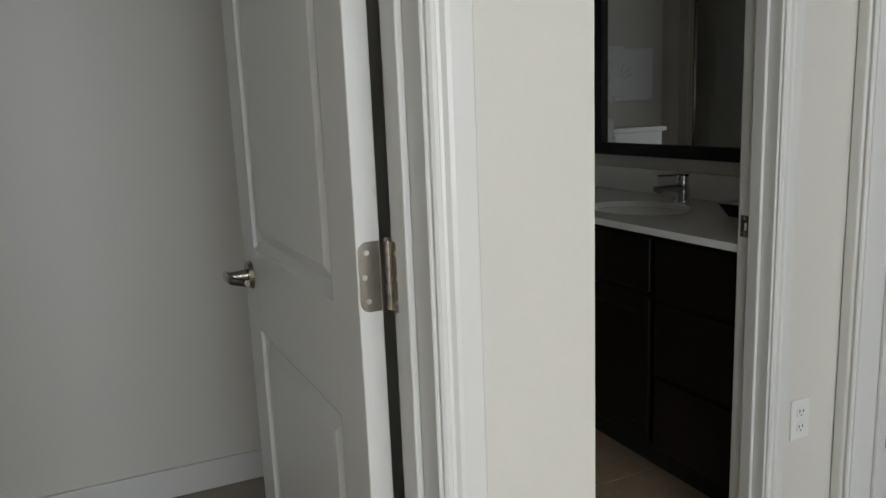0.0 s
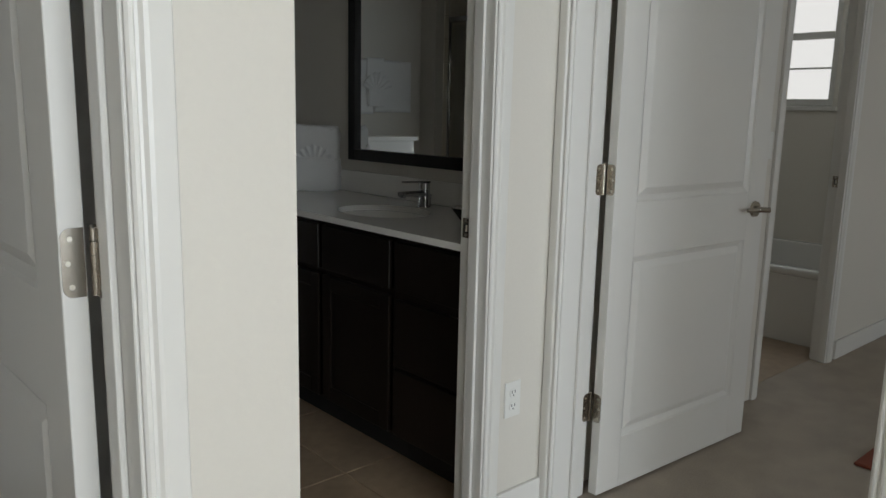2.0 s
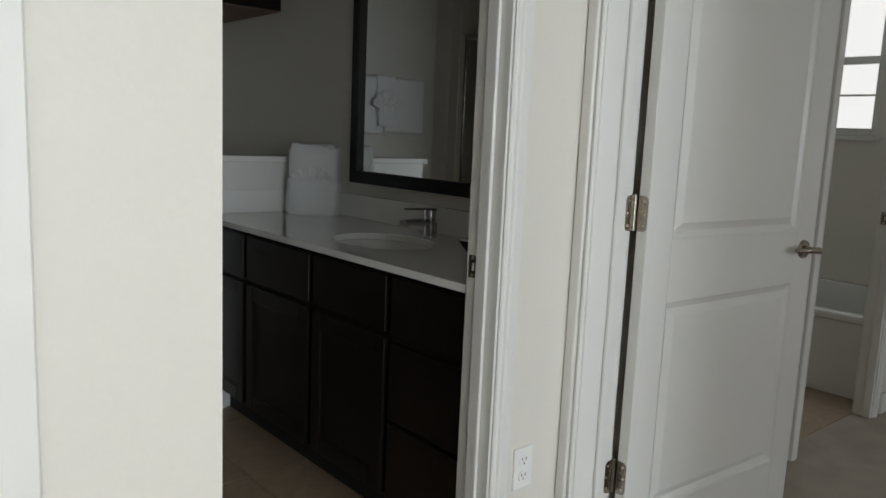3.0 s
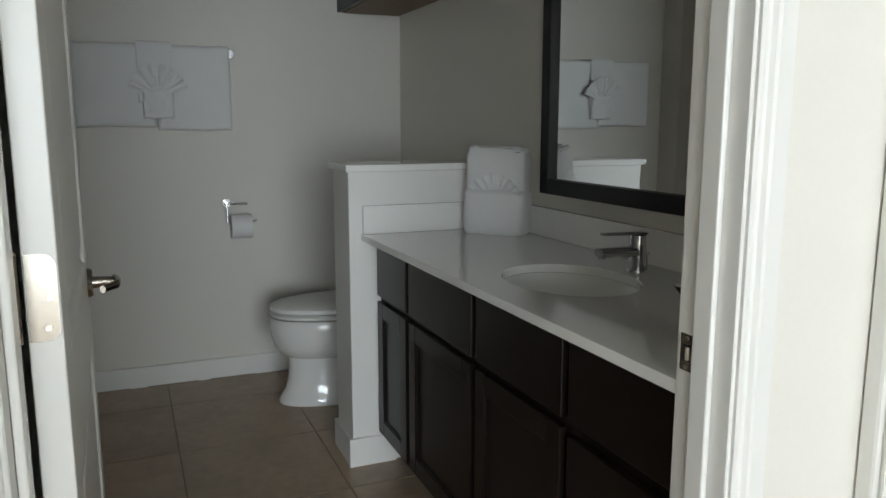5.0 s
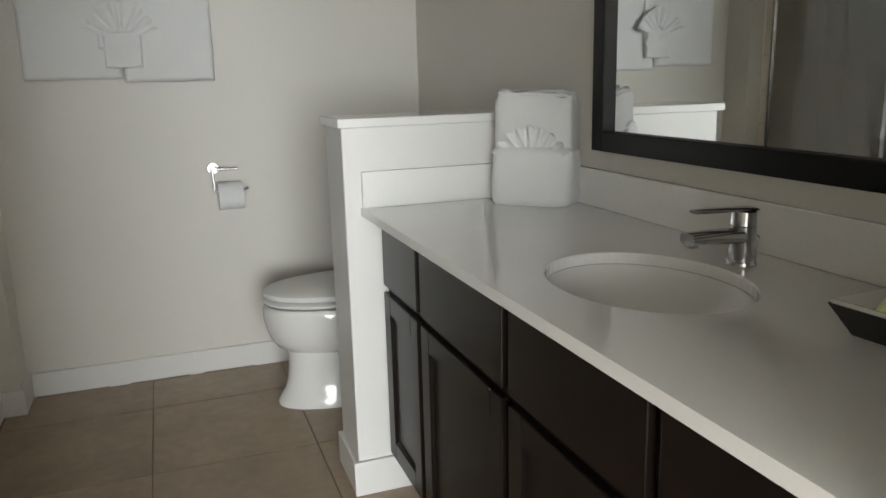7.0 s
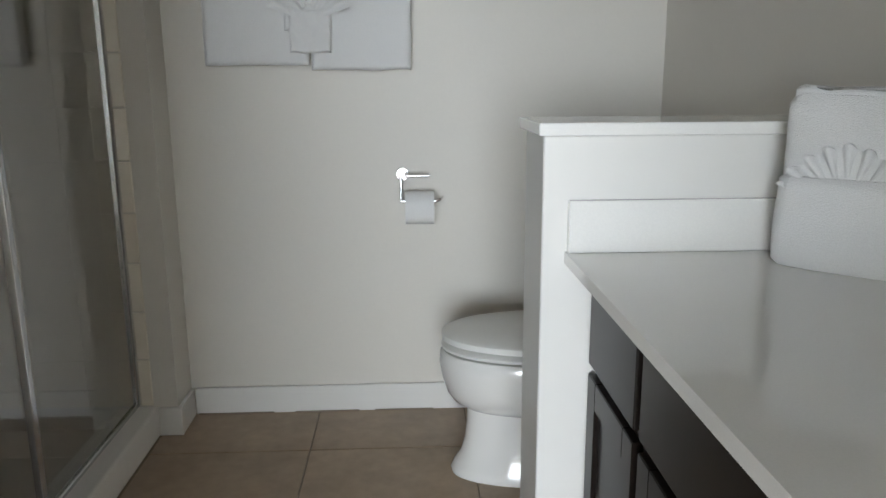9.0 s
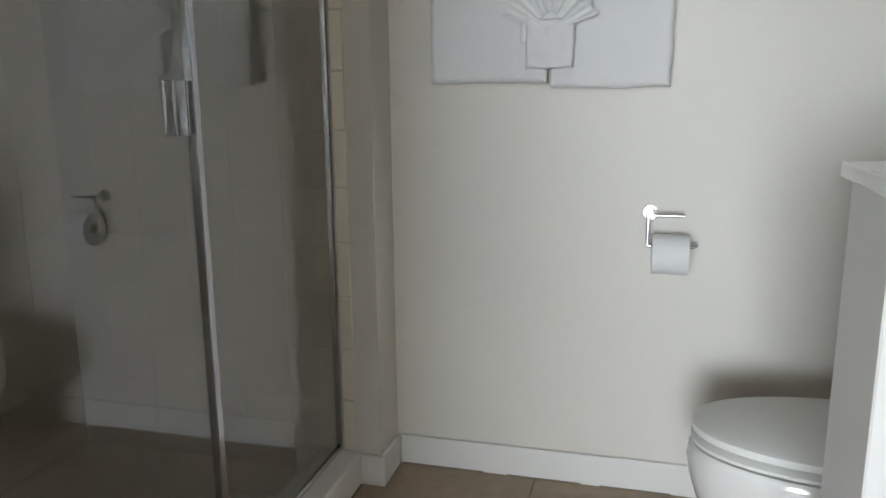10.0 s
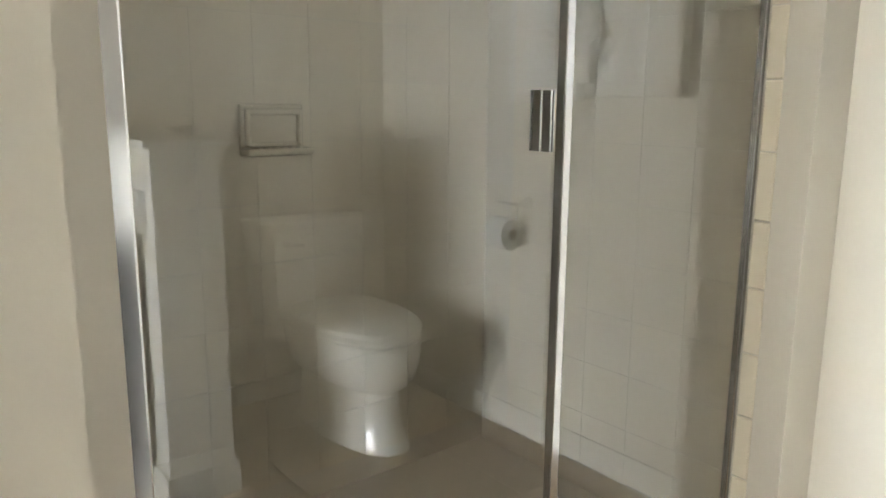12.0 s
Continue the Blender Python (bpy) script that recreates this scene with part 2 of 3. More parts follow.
def leaf_plate(w, h, t):
    """A hinge leaf: a thin plate in x-z, its two corners at +x rounded, x from 0 to w."""
    r = 0.014
    pts = [(0, -h / 2)]
    pts += [(w - r + r * math.sin(a), -h / 2 + r - r * math.cos(a)) for a in np.linspace(0, math.pi / 2, 7)]
    pts += [(w - r + r * math.cos(a), h / 2 - r + r * math.sin(a)) for a in np.linspace(0, math.pi / 2, 7)]
    pts += [(0, h / 2)]
    return loft([[Vector((x, 0, z)) for x, z in pts], [Vector((x, -t, z)) for x, z in pts]])


def lever_set(parent, x, z, y_side, out):
    """A rose and a curved lever on the door face at local y_side; out is -1 or 1 along y."""
    bm = bmesh.new()
    rod(bm, (x, y_side, z), (x, y_side + out * 0.010, z), 0.032, 0.028, 32)
    lev = part("lever_handle", bm, NICKEL, parent, "satin nickel lever handle", True)
    bm = bmesh.new()
    rod(bm, (x, y_side + out * 0.010, z), (x, y_side + out * 0.052, z), 0.013, 0.010)
    part("spindle", bm, NICKEL, lev, "", True)
    rings = []
    for i in range(13):
        f = i / 12
        px = x + 0.016 - 0.115 * f
        py = y_side + out * (0.052 + 0.006 * math.sin(f * math.pi) - 0.022 * max(0, f - 0.75) / 0.25)
        pz = z + 0.006 * math.sin(f * 2.6)
        ry, rz = 0.0075 - 0.002 * f, 0.0115 - 0.0035 * f
        rings.append([(px, py + ry * math.cos(a), pz + rz * math.sin(a)) for a in np.linspace(0, 2 * math.pi, 12, endpoint=False)])
    part("lever", loft(rings), NICKEL, lev, "", True)


def panel_door(name, m, width, label, lever_z=0.94):
    """A moulded two-panel door. Local x from the hinge (0) to the latch edge, thickness y from 0 to 0.035."""
    root = thing(name, label, "door", "white panel doors", m)
    root["kind"] = "structure"
    h, t = 2.02, 0.035
    st = 0.115
    x0, x1 = st, width - st
    lo0, lo1, up0, up1 = 0.195, 0.825, 1.005, h - 0.12
    part("stile", box(0, x0, 0, t, 0.012, h, 0.0015), TRIM, root)
    part("stile", box(x1, width, 0, t, 0.012, h, 0.0015), TRIM, root)
    for a, b in ((0.012, lo0), (lo1, up0), (up1, h)):
        part("rail", box(x0, x1, 0.0003, t - 0.0003, a, b), TRIM, root)
    for a, b in ((lo0, lo1), (up0, up1)):
        bm = bmesh.new()
        loops = []
        for inset, dep in ((0.0, 0.0), (0.006, 0.006), (0.014, 0.0095), (0.022, 0.0135), (0.046, 0.003), (0.056, 0.0025)):
            loops.append((x0 + inset, x1 - inset, a + inset, b - inset, dep))
        for side in (0, 1):
            prev = None
            for l, r, lo, hi, dep in loops:
                y = dep if side == 0 else t - dep
                ring = [bm.verts.new(p) for p in ((l, y, lo), (r, y, lo), (r, y, hi), (l, y, hi))]
                if prev:
                    for j in range(4):
                        bm.faces.new((prev[j], prev[(j + 1) % 4], ring[(j + 1) % 4], ring[j]))
                prev = ring
            bm.faces.new(prev)
        bmesh.ops.recalc_face_normals(bm, faces=bm.faces)
        part("panel", bm, TRIM, root)
    latch = part("latch_plate", box(width, width + 0.0015, 0.006, 0.029, lever_z - 0.03, lever_z + 0.03, 0.0004), NICKEL, root, "satin nickel latch plate")
    lever_set(root, width - 0.065, lever_z, 0.0, -1)
    lever_set(root, width - 0.065, lever_z, t, 1)
    return root


def hinge(parent, m, leaf_m, jamb_m):
    """A butt hinge: knuckle at m, leaves laid by leaf_m and jamb_m."""
    hh = 0.098
    bm = bmesh.new()
    for i in range(5):
        z0 = -hh / 2 + hh / 5 * i
        rod(bm, m @ Vector((0, 0, z0 + 0.0006)), m @ Vector((0, 0, z0 + hh / 5 - 0.0006)), 0.0058, None, 16)
    rod(bm, m @ Vector((0, 0, hh / 2)), m @ Vector((0, 0, hh / 2 + 0.004)), 0.0065, 0.004, 16)
    hg = part("hinge", bm, NICKEL, parent, "satin nickel butt hinge", True)
    for lm in (leaf_m, jamb_m):
        bm = leaf_plate(0.031, hh, 0.002)
        bmesh.ops.transform(bm, matrix=lm, verts=bm.verts)
        lf = part("hinge_leaf", bm, NICKEL, hg)
        for sx, sz in ((0.019, 0.034), (0.023, 0.0), (0.019, -0.034)):
            bm = bmesh.new()
            rod(bm, lm @ Vector((sx, -0.0018, sz)), lm @ Vector((sx, -0.0032, sz)), 0.0042, 0.0036, 14)
            part("screw", bm, BRASSY, hg)
    return hg


def hung_door(name, frame_name, origin, yaw, width, depth, hinge_right, swing, label, cut=0.0585, leaf=None, outer=0.0585, hinge_z=1.08, lever_z=0.94):
    """A frame and its door, opened into the far side. origin: the opening's left jamb face on the near wall face; yaw turns local x."""
    base = pose(origin[0], origin[1], 0, 0, 0, yaw)
    door_frame(frame_name, base, width, depth, cut, outer)
    leaf = leaf or width - 0.006
    kx = width - 0.001 if hinge_right else 0.001
    knuckle = base @ Matrix.Translation((kx, depth + 0.012, 0))
    # closed, the door runs from the knuckle across the opening; swing turns it away
    if hinge_right:
        m = knuckle @ pose(0, 0, 0, 0, 0, 180 - swing) @ Matrix.Translation((0.004, 0.010, 0))
    else:
        m = knuckle @ pose(0, 0, 0, 0, 0, swing) @ Matrix.Translation((0.004, -0.045, 0))
    d = panel_door(name, m, leaf, label, lever_z)
    inv = m.inverted()
    for z in (0.318, hinge_z, 1.825):
        kn = inv @ knuckle @ Matrix.Translation((0, 0, z))
        if hinge_right:
            lm = Matrix.Translation((0.0005, 0.002, z)) @ Matrix(((0, 1, 0, 0), (1, 0, 0, 0), (0, 0, 1, 0), (0, 0, 0, 1)))
            jm = inv @ base @ Matrix.Translation((width + 0.0015, depth + 0.006, z)) @ Matrix(((0, 1, 0, 0), (-1, 0, 0, 0), (0, 0, 1, 0), (0, 0, 0, 1)))
        else:
            lm = Matrix.Translation((0.0005, 0.033, z)) @ Matrix(((0, 1, 0, 0), (-1, 0, 0, 0), (0, 0, 1, 0), (0, 0, 0, 1)))
            jm = inv @ base @ Matrix.Translation((-0.0015, depth + 0.006, z)) @ Matrix(((0, -1, 0, 0), (-1, 0, 0, 0), (0, 0, 1, 0), (0, 0, 0, 1)))
        hinge(d, kn, lm, jm)
    return d


hung_door("door_closet", "frame_closet", (0.017, 0.640), 0, 0.781, 0.125, True, 88.6,
          "white moulded two-panel door standing open with nickel lever", leaf=0.765, outer=0.036, hinge_z=1.062)
hung_door("door_bath", "frame_bath", (1.105, 1.19), 0, 0.890, 0.112, False, 91.0,
          "white two-panel bathroom door standing open with nickel lever", cut=0.050, leaf=0.880, hinge_z=1.098, lever_z=0.955)
hung_door("door_bedroom", "frame_bedroom", (2.275, 1.132), -90, 0.915, 0.160, False, 86.5,
          "white moulded two-panel door standing open over carpet", cut=0.050, leaf=0.905)
door_frame("frame_tub_room", pose(3.818, 1.20, 0), 0.784, 0.074)


def strike_plate(m, label):
    """A strike plate on a jamb: local plate in x-z with its lip, facing -y."""
    root = thing("strike_plate", label, "strike plate", "strike plates", m)
    part("plate", box(-0.014, 0.014, -0.002, 0.0, -0.029, 0.029, 0.0006), NICKEL, root)
    part("latch_hole", box(-0.006, 0.008, -0.0026, -0.0021, -0.013, 0.013), SLOT, root)
    bm = bmesh.new()
    rod(bm, (0.004, -0.003, -0.010), (0.004, -0.003, 0.010), 0.004)
    part("bolt_tongue", bm, BRASSY, root, "worn brass latch tongue")
    for z in (-0.022, 0.022):
        bm = bmesh.new()
        rod(bm, (0, -0.002, z), (0, -0.0032, z), 0.004, 0.0034, 14)
        part("screw", bm, BRASSY, root)
    return root


strike_plate(pose(1.995, 1.282, 0.943, 0, 0, -90), "satin nickel strike plate on the bathroom jamb")
strike_plate(pose(4.602, 1.25, 0.97, 0, 0, -90), "satin nickel strike plate on the tub room jamb")

# baseboards
def base_run(name, x0, x1, y0, y1, h=0.105):
    bm = box(x0, x1, y0, y1, 0.001, h, 0.003, 2)
    return struct(name, bm, TRIM, "white painted flat baseboard", "baseboard")


base_run("baseboard_towel_wall", 0.893, 2.56, 4.257, 4.271)
base_run("baseboard_pilaster_front", 0.795, 0.892, 4.087, 4.101)
base_run("baseboard_pilaster_side", 0.877, 0.891, 4.102, 4.2565)
base_run("baseboard_closet_back", -1.59, 0.915, 2.405, 2.419)
base_run("baseboard_closet_side", 0.915, 0.929, 1.30, 2.404)
base_run("baseboard_outlet_wall", 2.061, 2.274, 1.176, 1.189)
base_run("baseboard_east_room", 4.70, 6.19, 1.185, 1.199)
base_run("baseboard_bath_side", 1.046, 1.060, 1.37, 2.469)

for x0, x1 in ((0.90, 1.18), (1.26, 1.50), (1.56, 1.78)):
    struct("trim_caulk", box(x0, x1, 4.2525, 4.2568, 0.001, 0.006), GROUT, "cracked dark caulk line under the baseboard", "caulk")

# windows
def window(name, m, w, h, label):
    """A white double-hung window with its lower sash split by a bar; local x across, z up, y out."""
    root = thing(name, label, "window", "white sash windows", m)
    root["kind"] = "structure"
    f = 0.045
    for a in ((0, f, 0, h), (w - f, w, 0, h), (f, w - f, 0, f), (f, w - f, h - f, h)):
        part("window_frame", box(a[0], a[1], 0.03, 0.10, a[2], a[3], 0.004), PLASTIC, root)
    part("meeting_rail", box(f, w - f, 0.035, 0.085, h * 0.5 - 0.022, h * 0.5 + 0.022, 0.004), PLASTIC, root)
    part("glazing_bar", box(f, w - f, 0.050, 0.066, h * 0.27 - 0.006, h * 0.27 + 0.006, 0.002), PLASTIC, root)
    for z0, z1 in ((f, h * 0.5 - 0.022), (h * 0.5 + 0.022, h - f)):
        p = part("pane", box(f, w - f, 0.055, 0.060, z0, z1), CLEAR, root)
        p.visible_shadow = False
    part("window_sill", box(-0.03, w + 0.03, -0.02, 0.03, -0.028, -0.002, 0.004, 2), TRIM, root)
    return root


window("window_hall", pose(2.20, -4.62, 0.252, 0, 0, 180), 3.26, 2.096, "white double-hung window letting in daylight")
window("window_bedroom", pose(5.30, -4.62, 0.802, 0, 0, 180), 2.0, 1.396, "white double-hung window letting in daylight")
window("window_closet", pose(-1.60, 1.05, 0.952, 0, 0, 90), 0.90, 1.196, "white double-hung window of the side room")
window("window_tub", pose(5.50, 2.39, 1.372, 0, 0, -90), 0.73, 0.886, "white double-hung window over the bathtub")

# emissive panel added beyond the tub window so its sky burns out white
glow = bpy.data.materials.new("blown_out_sky")
glow.use_nodes = True
gn = glow.node_tree
em = gn.nodes.new("ShaderNodeEmission")
em.inputs[0].default_value, em.inputs[1].default_value = (0.93, 0.97, 1.0, 1), 2.2
gn.links.new(em.outputs[0], gn.nodes["Material Output"].inputs[0])
struct("backdrop_sky", box(9.0, 9.05, -1.0, 6.0, -0.3, 5.5), glow, "glowing white panel standing in for blown-out sky outside the window", "sky")

# ---- vanity ----
def shaker(parent, x, y0, y1, z0, z1, name, recessed):
    """A cabinet front at x facing -x; a frame with a sunk panel, or a flat slab."""
    if not recessed:
        return part(name, box(x, x + 0.019, y0, y1, z0, z1, 0.003, 2), ESPRESSO, parent)
    w = 0.057
    d = part(name, box(x + 0.010, x + 0.017, y0 + w - 0.004, y1 - w + 0.004, z0 + w - 0.004, z1 - w + 0.004), ESPRESSO, parent)
    part("door_stile", box(x, x + 0.019, y0, y0 + w, z0, z1, 0.002), ESPRESSO, d)
    part("door_stile", box(x, x + 0.019, y1 - w, y1, z0, z1, 0.002), ESPRESSO, d)
    part("door_rail", box(x + 0.0002, x + 0.0188, y0 + w, y1 - w, z0, z0 + w, 0.002), ESPRESSO, d)
    part("door_rail", box(x + 0.0002, x + 0.0188, y0 + w, y1 - w, z1 - w, z1, 0.002), ESPRESSO, d)
    for a, b in ((z1 - w - 0.006, z1 - w), (z0 + w, z0 + w + 0.006)):
        part("panel_bead", box(x + 0.005, x + 0.0098, y0 + w, y1 - w, a, b, 0.0015), ESPRESSO, d)
    return d


def cabinet(y0, y1, kind):
    root = thing("vanity_cabinet", {"drawers": "espresso wood vanity cabinet with a stack of drawers",
                                    "wide": "espresso wood sink cabinet with false front above door",
                                    "door": "espresso wood vanity cabinet with drawer above shaker door"}[kind], "cabinet", "vanity cabinets")
    part("face_frame", box(2.073, 2.092, y0 + 0.0005, y1 - 0.0005, 0.12, 0.8665), ESPRESSO, root)
    for a in (y0 + 0.0005, y1 - 0.0165):
        part("side_panel", box(2.0922, 2.597, a, a + 0.016, 0.12, 0.700), ESPRESSO, root)
    part("bottom_panel", box(2.0922, 2.597, y0 + 0.017, y1 - 0.017, 0.12, 0.138), ESPRESSO, root)
    part("toe_kick", box(2.145, 2.16, y0 + 0.0005, y1 - 0.0005, 0.001, 0.1195), DARK, root)
    g = 0.014
    x = 2.0535
    if kind == "drawers":
        for z0, z1 in ((0.13, 0.375), (0.39, 0.632), (0.662, 0.838)):
            shaker(root, x, y0 + g, y1 - g, z0, z1, "drawer", False)
    else:
        shaker(root, x, y0 + g, y1 - g, 0.662, 0.838, "drawer" if kind == "door" else "false_front", False)
        shaker(root, x, y0 + g, y1 - g, 0.13, 0.640, "cabinet_door", True)
    return root


for a, b, k in ((2.691, 3.022, "door"), (2.176, 2.690, "door"), (1.716, 2.175, "wide"), (1.305, 1.715, "drawers")):
    cabinet(a, b, k)

SX, SY, SA, SB = 2.268, 2.045, 0.165, 0.210


def oval(z, k=1.0, n=48):
    return [Vector((SX + SA * k * math.cos(a), SY + SB * k * math.sin(a), z)) for a in np.linspace(0, 2 * math.pi, n, endpoint=False)]


def countertop():
    """A slab with an oval cut-out, bridged from the outline to the hole."""
    n = 48
    x0, x1, y0, y1 = 2.0, 2.598, 1.304, 3.022
    outer = []
    for a in np.linspace(0, 2 * math.pi, n, endpoint=False):
        c, s = math.cos(a), math.sin(a)
        k = min([((x1 - SX) / c) if c > 1e-6 else ((x0 - SX) / c) if c < -1e-6 else 9, ((y1 - SY) / s) if s > 1e-6 else ((y0 - SY) / s) if s < -1e-6 else 9])
        outer.append((SX + c * k, SY + s * k))
    for cx, cy in ((x0, y0), (x1, y0), (x0, y1), (x1, y1)):
        i = min(range(n), key=lambda j: (outer[j][0] - cx) ** 2 + (outer[j][1] - cy) ** 2)
        outer[i] = (cx, cy)
    bm = bmesh.new()
    zt, zb = 0.890, 0.8675
    rings = [[bm.verts.new(p) for p in oval(zb)], [bm.verts.new(p) for p in oval(zt - 0.003)], [bm.verts.new(p) for p in oval(zt, 1.012)],
             [bm.verts.new((x, y, zt)) for x, y in outer], [bm.verts.new((x, y, zb)) for x, y in outer]]
    rings.append(rings[0])
    for a, b in zip(rings, rings[1:]):
        for j in range(n):
            bm.faces.new((a[j], a[(j + 1) % n], b[(j + 1) % n], b[j]))
    bmesh.ops.recalc_face_normals(bm, faces=bm.faces)
    return bm


top = thing("countertop", "pale polished quartz vanity top with backsplash", "countertop")
part("slab", countertop(), QUARTZ, top)
part("backsplash", box(2.578, 2.5985, 1.304, 3.0, 0.8905, 0.993, 0.002), QUARTZ, top)
part("side_splash", box(2.004, 2.577, 3.002, 3.022, 0.8905, 0.993, 0.002), QUARTZ, top)

basin = thing("sink_basin", "white oval undermount porcelain basin", "sink")
rings = [oval(0.866, 1.06), oval(0.866, 1.0)]
for r in np.linspace(0.985, 0.10, 14):
    rings.append(oval(0.865 - 0.112 * (1 - r ** 2.6), r))
part("bowl", loft(rings, True, False), PORC, basin, "", True)
bm = bmesh.new()
rod(bm, (SX, SY, 0.7515), (SX, SY, 0.7565), 0.022, 0.020, 24)
part("drain", bm, CHROME, basin, "chrome drain", True)


def faucet():
    root = thing("faucet", "chrome single-lever basin faucet", "faucet", "", pose(2.490, 2.060, 0.8905) @ Matrix.Diagonal((0.95, 1.18, 0.85, 1)))
    bm = bmesh.new()
    rod(bm, (0, 0, 0), (0, 0, 0.006), 0.027, 0.026, 32)
    rod(bm, (0, 0, 0.006), (0, 0, 0.085), 0.0225, 0.0225, 32)
    part("body", bm, CHROME, root, "", True)
    rings = []
    for i in range(9):
        f = i / 8
        x = -0.006 - 0.125 * f
        z = 0.064 + 0.010 * f - 0.006 * f * f
        w, h = 0.020 - 0.003 * f, 0.0165 - 0.004 * f
        rings.append([(x, w * math.copysign(abs(math.cos(a)) ** 0.6, math.cos(a)), z + h * math.copysign(abs(math.sin(a)) ** 0.6, math.sin(a))) for a in np.linspace(0, 2 * math.pi, 20, endpoint=False)])
    part("spout", loft(rings), CHROME, root, "", True)
    bm = bmesh.new()
    rod(bm, (-0.120, 0, 0.066), (-0.120, 0, 0.050), 0.0115, 0.011)
    part("aerator", bm, CHROME, root, "", True)
    bm = bmesh.new()
    rod(bm, (0, 0, 0.088), (0, 0, 0.118), 0.0225, 0.0215, 32)
    part("cap", bm, CHROME, root, "", True)
    rings = []
    for i in range(9):
        f = i / 8
        x = 0.018 - 0.135 * f
        z = 0.122 + 0.004 * f
        w = 0.019 - 0.006 * f
        rings.append([(x, w * math.cos(a), z + 0.0045 * math.sin(a)) for a in np.linspace(0, 2 * math.pi, 16, endpoint=False)])
    part("lever", loft(rings), CHROME, root, "", True)
    bm = bmesh.new()
    rod(bm, (0.034, 0, 0.0), (0.034, 0, 0.05), 0.003)
    bmesh.ops.create_uvsphere(bm, u_segments=14, v_segments=8, radius=0.007, matrix=Matrix.Translation((0.034, 0, 0.055)))
    part("pop_up_knob", bm, CHROME, root, "", True)


faucet()


def soap_dish():
    root = thing("soap_dish", "black lacquer flared dish with a white liner", "dish", "", pose(2.388, 1.644, 0.8905, 0, 0, 4) @ Matrix.Scale(0.88, 4))
    def sq(k, z):
        return [Vector((sx * k, sy * k, z)) for sx, sy in ((-1, -1), (1, -1), (1, 1), (-1, 1))]
    part("tray", loft([sq(0.046, 0.0), sq(0.073, 0.050), sq(0.070, 0.050), sq(0.046, 0.005)]), BLACKG, root)
    part("liner", loft([sq(0.046, 0.006), sq(0.069, 0.049), sq(0.071, 0.057), sq(0.067, 0.057), sq(0.048, 0.036)]), PORC, root, "white ceramic liner")
    soap = thing("soap_bar", "wrapped guest soap in green printed paper", "soap", "", pose(2.388, 1.644, 0.9255, 6, -5, 25))
    bm = box(-0.040, 0.040, -0.025, 0.025, 0.0, 0.020, 0.008, 3)
    part("wrapper", bm, SOAPW, soap, "", True)
    bm = bmesh.new()
    for f in np.linspace(0, 1, 10):
        rod(bm, (-0.030 + 0.06 * f, -0.010 + 0.014 * math.sin(f * 5), 0.0185), (-0.030 + 0.06 * f, -0.010 + 0.014 * math.sin(f * 5), 0.0208), 0.0045, None, 10)
    part("print", bm, SOAPB, soap, "teal printed motif")


soap_dish()


# ---- half wall ----
hw = struct("half_wall", box(1.955, 2.5995, 3.024, 3.235, 0.0, 1.116, 0.003), TRIM, "white painted half wall between vanity and toilet", "wall")
cap = tagged(link("half_wall_cap", box(1.942, 2.5992, 3.004, 3.255, 1.1165, 1.141, 0.003, 2), QUARTZ), "pale quartz cap on the half wall", "ledge", kind="structure")
base_run("baseboard_half_wall_front", 1.938, 2.124, 3.0095, 3.0235, 0.112)
base_run("baseboard_half_wall_end", 1.941, 1.9545, 3.024, 3.249, 0.112)
base_run("baseboard_half_wall_back", 1.952, 2.56, 3.2355, 3.249, 0.112)


# ---- mirror ----
mir = thing("wall_mirror", "large wall mirror in a black wooden frame", "mirror")
my0, my1, mz0, mz1, fw = 1.40, 2.733, 1.045, 2.06, 0.052
part("mirror_glass", box(2.591, 2.595, my0 + fw - 0.004, my1 - fw + 0.004, mz0 + fw - 0.004, mz1 - fw + 0.004), MIRROR, mir, "mirror glass")
for a in ((my0, my0 + fw, mz0, mz1), (my1 - fw, my1, mz0, mz1), (my0 + fw, my1 - fw, mz0, mz0 + fw), (my0 + fw, my1 - fw, mz1 - fw, mz1)):
    part("frame_bar", box(2.570, 2.5995, a[0], a[1], a[2], a[3], 0.004, 2), FRAMEB, mir)

# ---- upper cabinet ----
uc = thing("upper_cabinet", "espresso wood wall cabinet above the toilet", "cabinet")
part("body", box(2.282, 2.599, 3.43, 4.2705, 1.846, H - 0.02), ESPRESSO, uc)
part("underside", box(2.29, 2.59, 3.44, 4.262, 1.840, 1.8455), CABWOOD, uc, "reddish brown plywood underside")
for a, b in ((3.435, 3.846), (3.852, 4.265)):
    d = shaker(uc, 2.262, a, b, 1.842, H - 0.03, "cabinet_door", True)


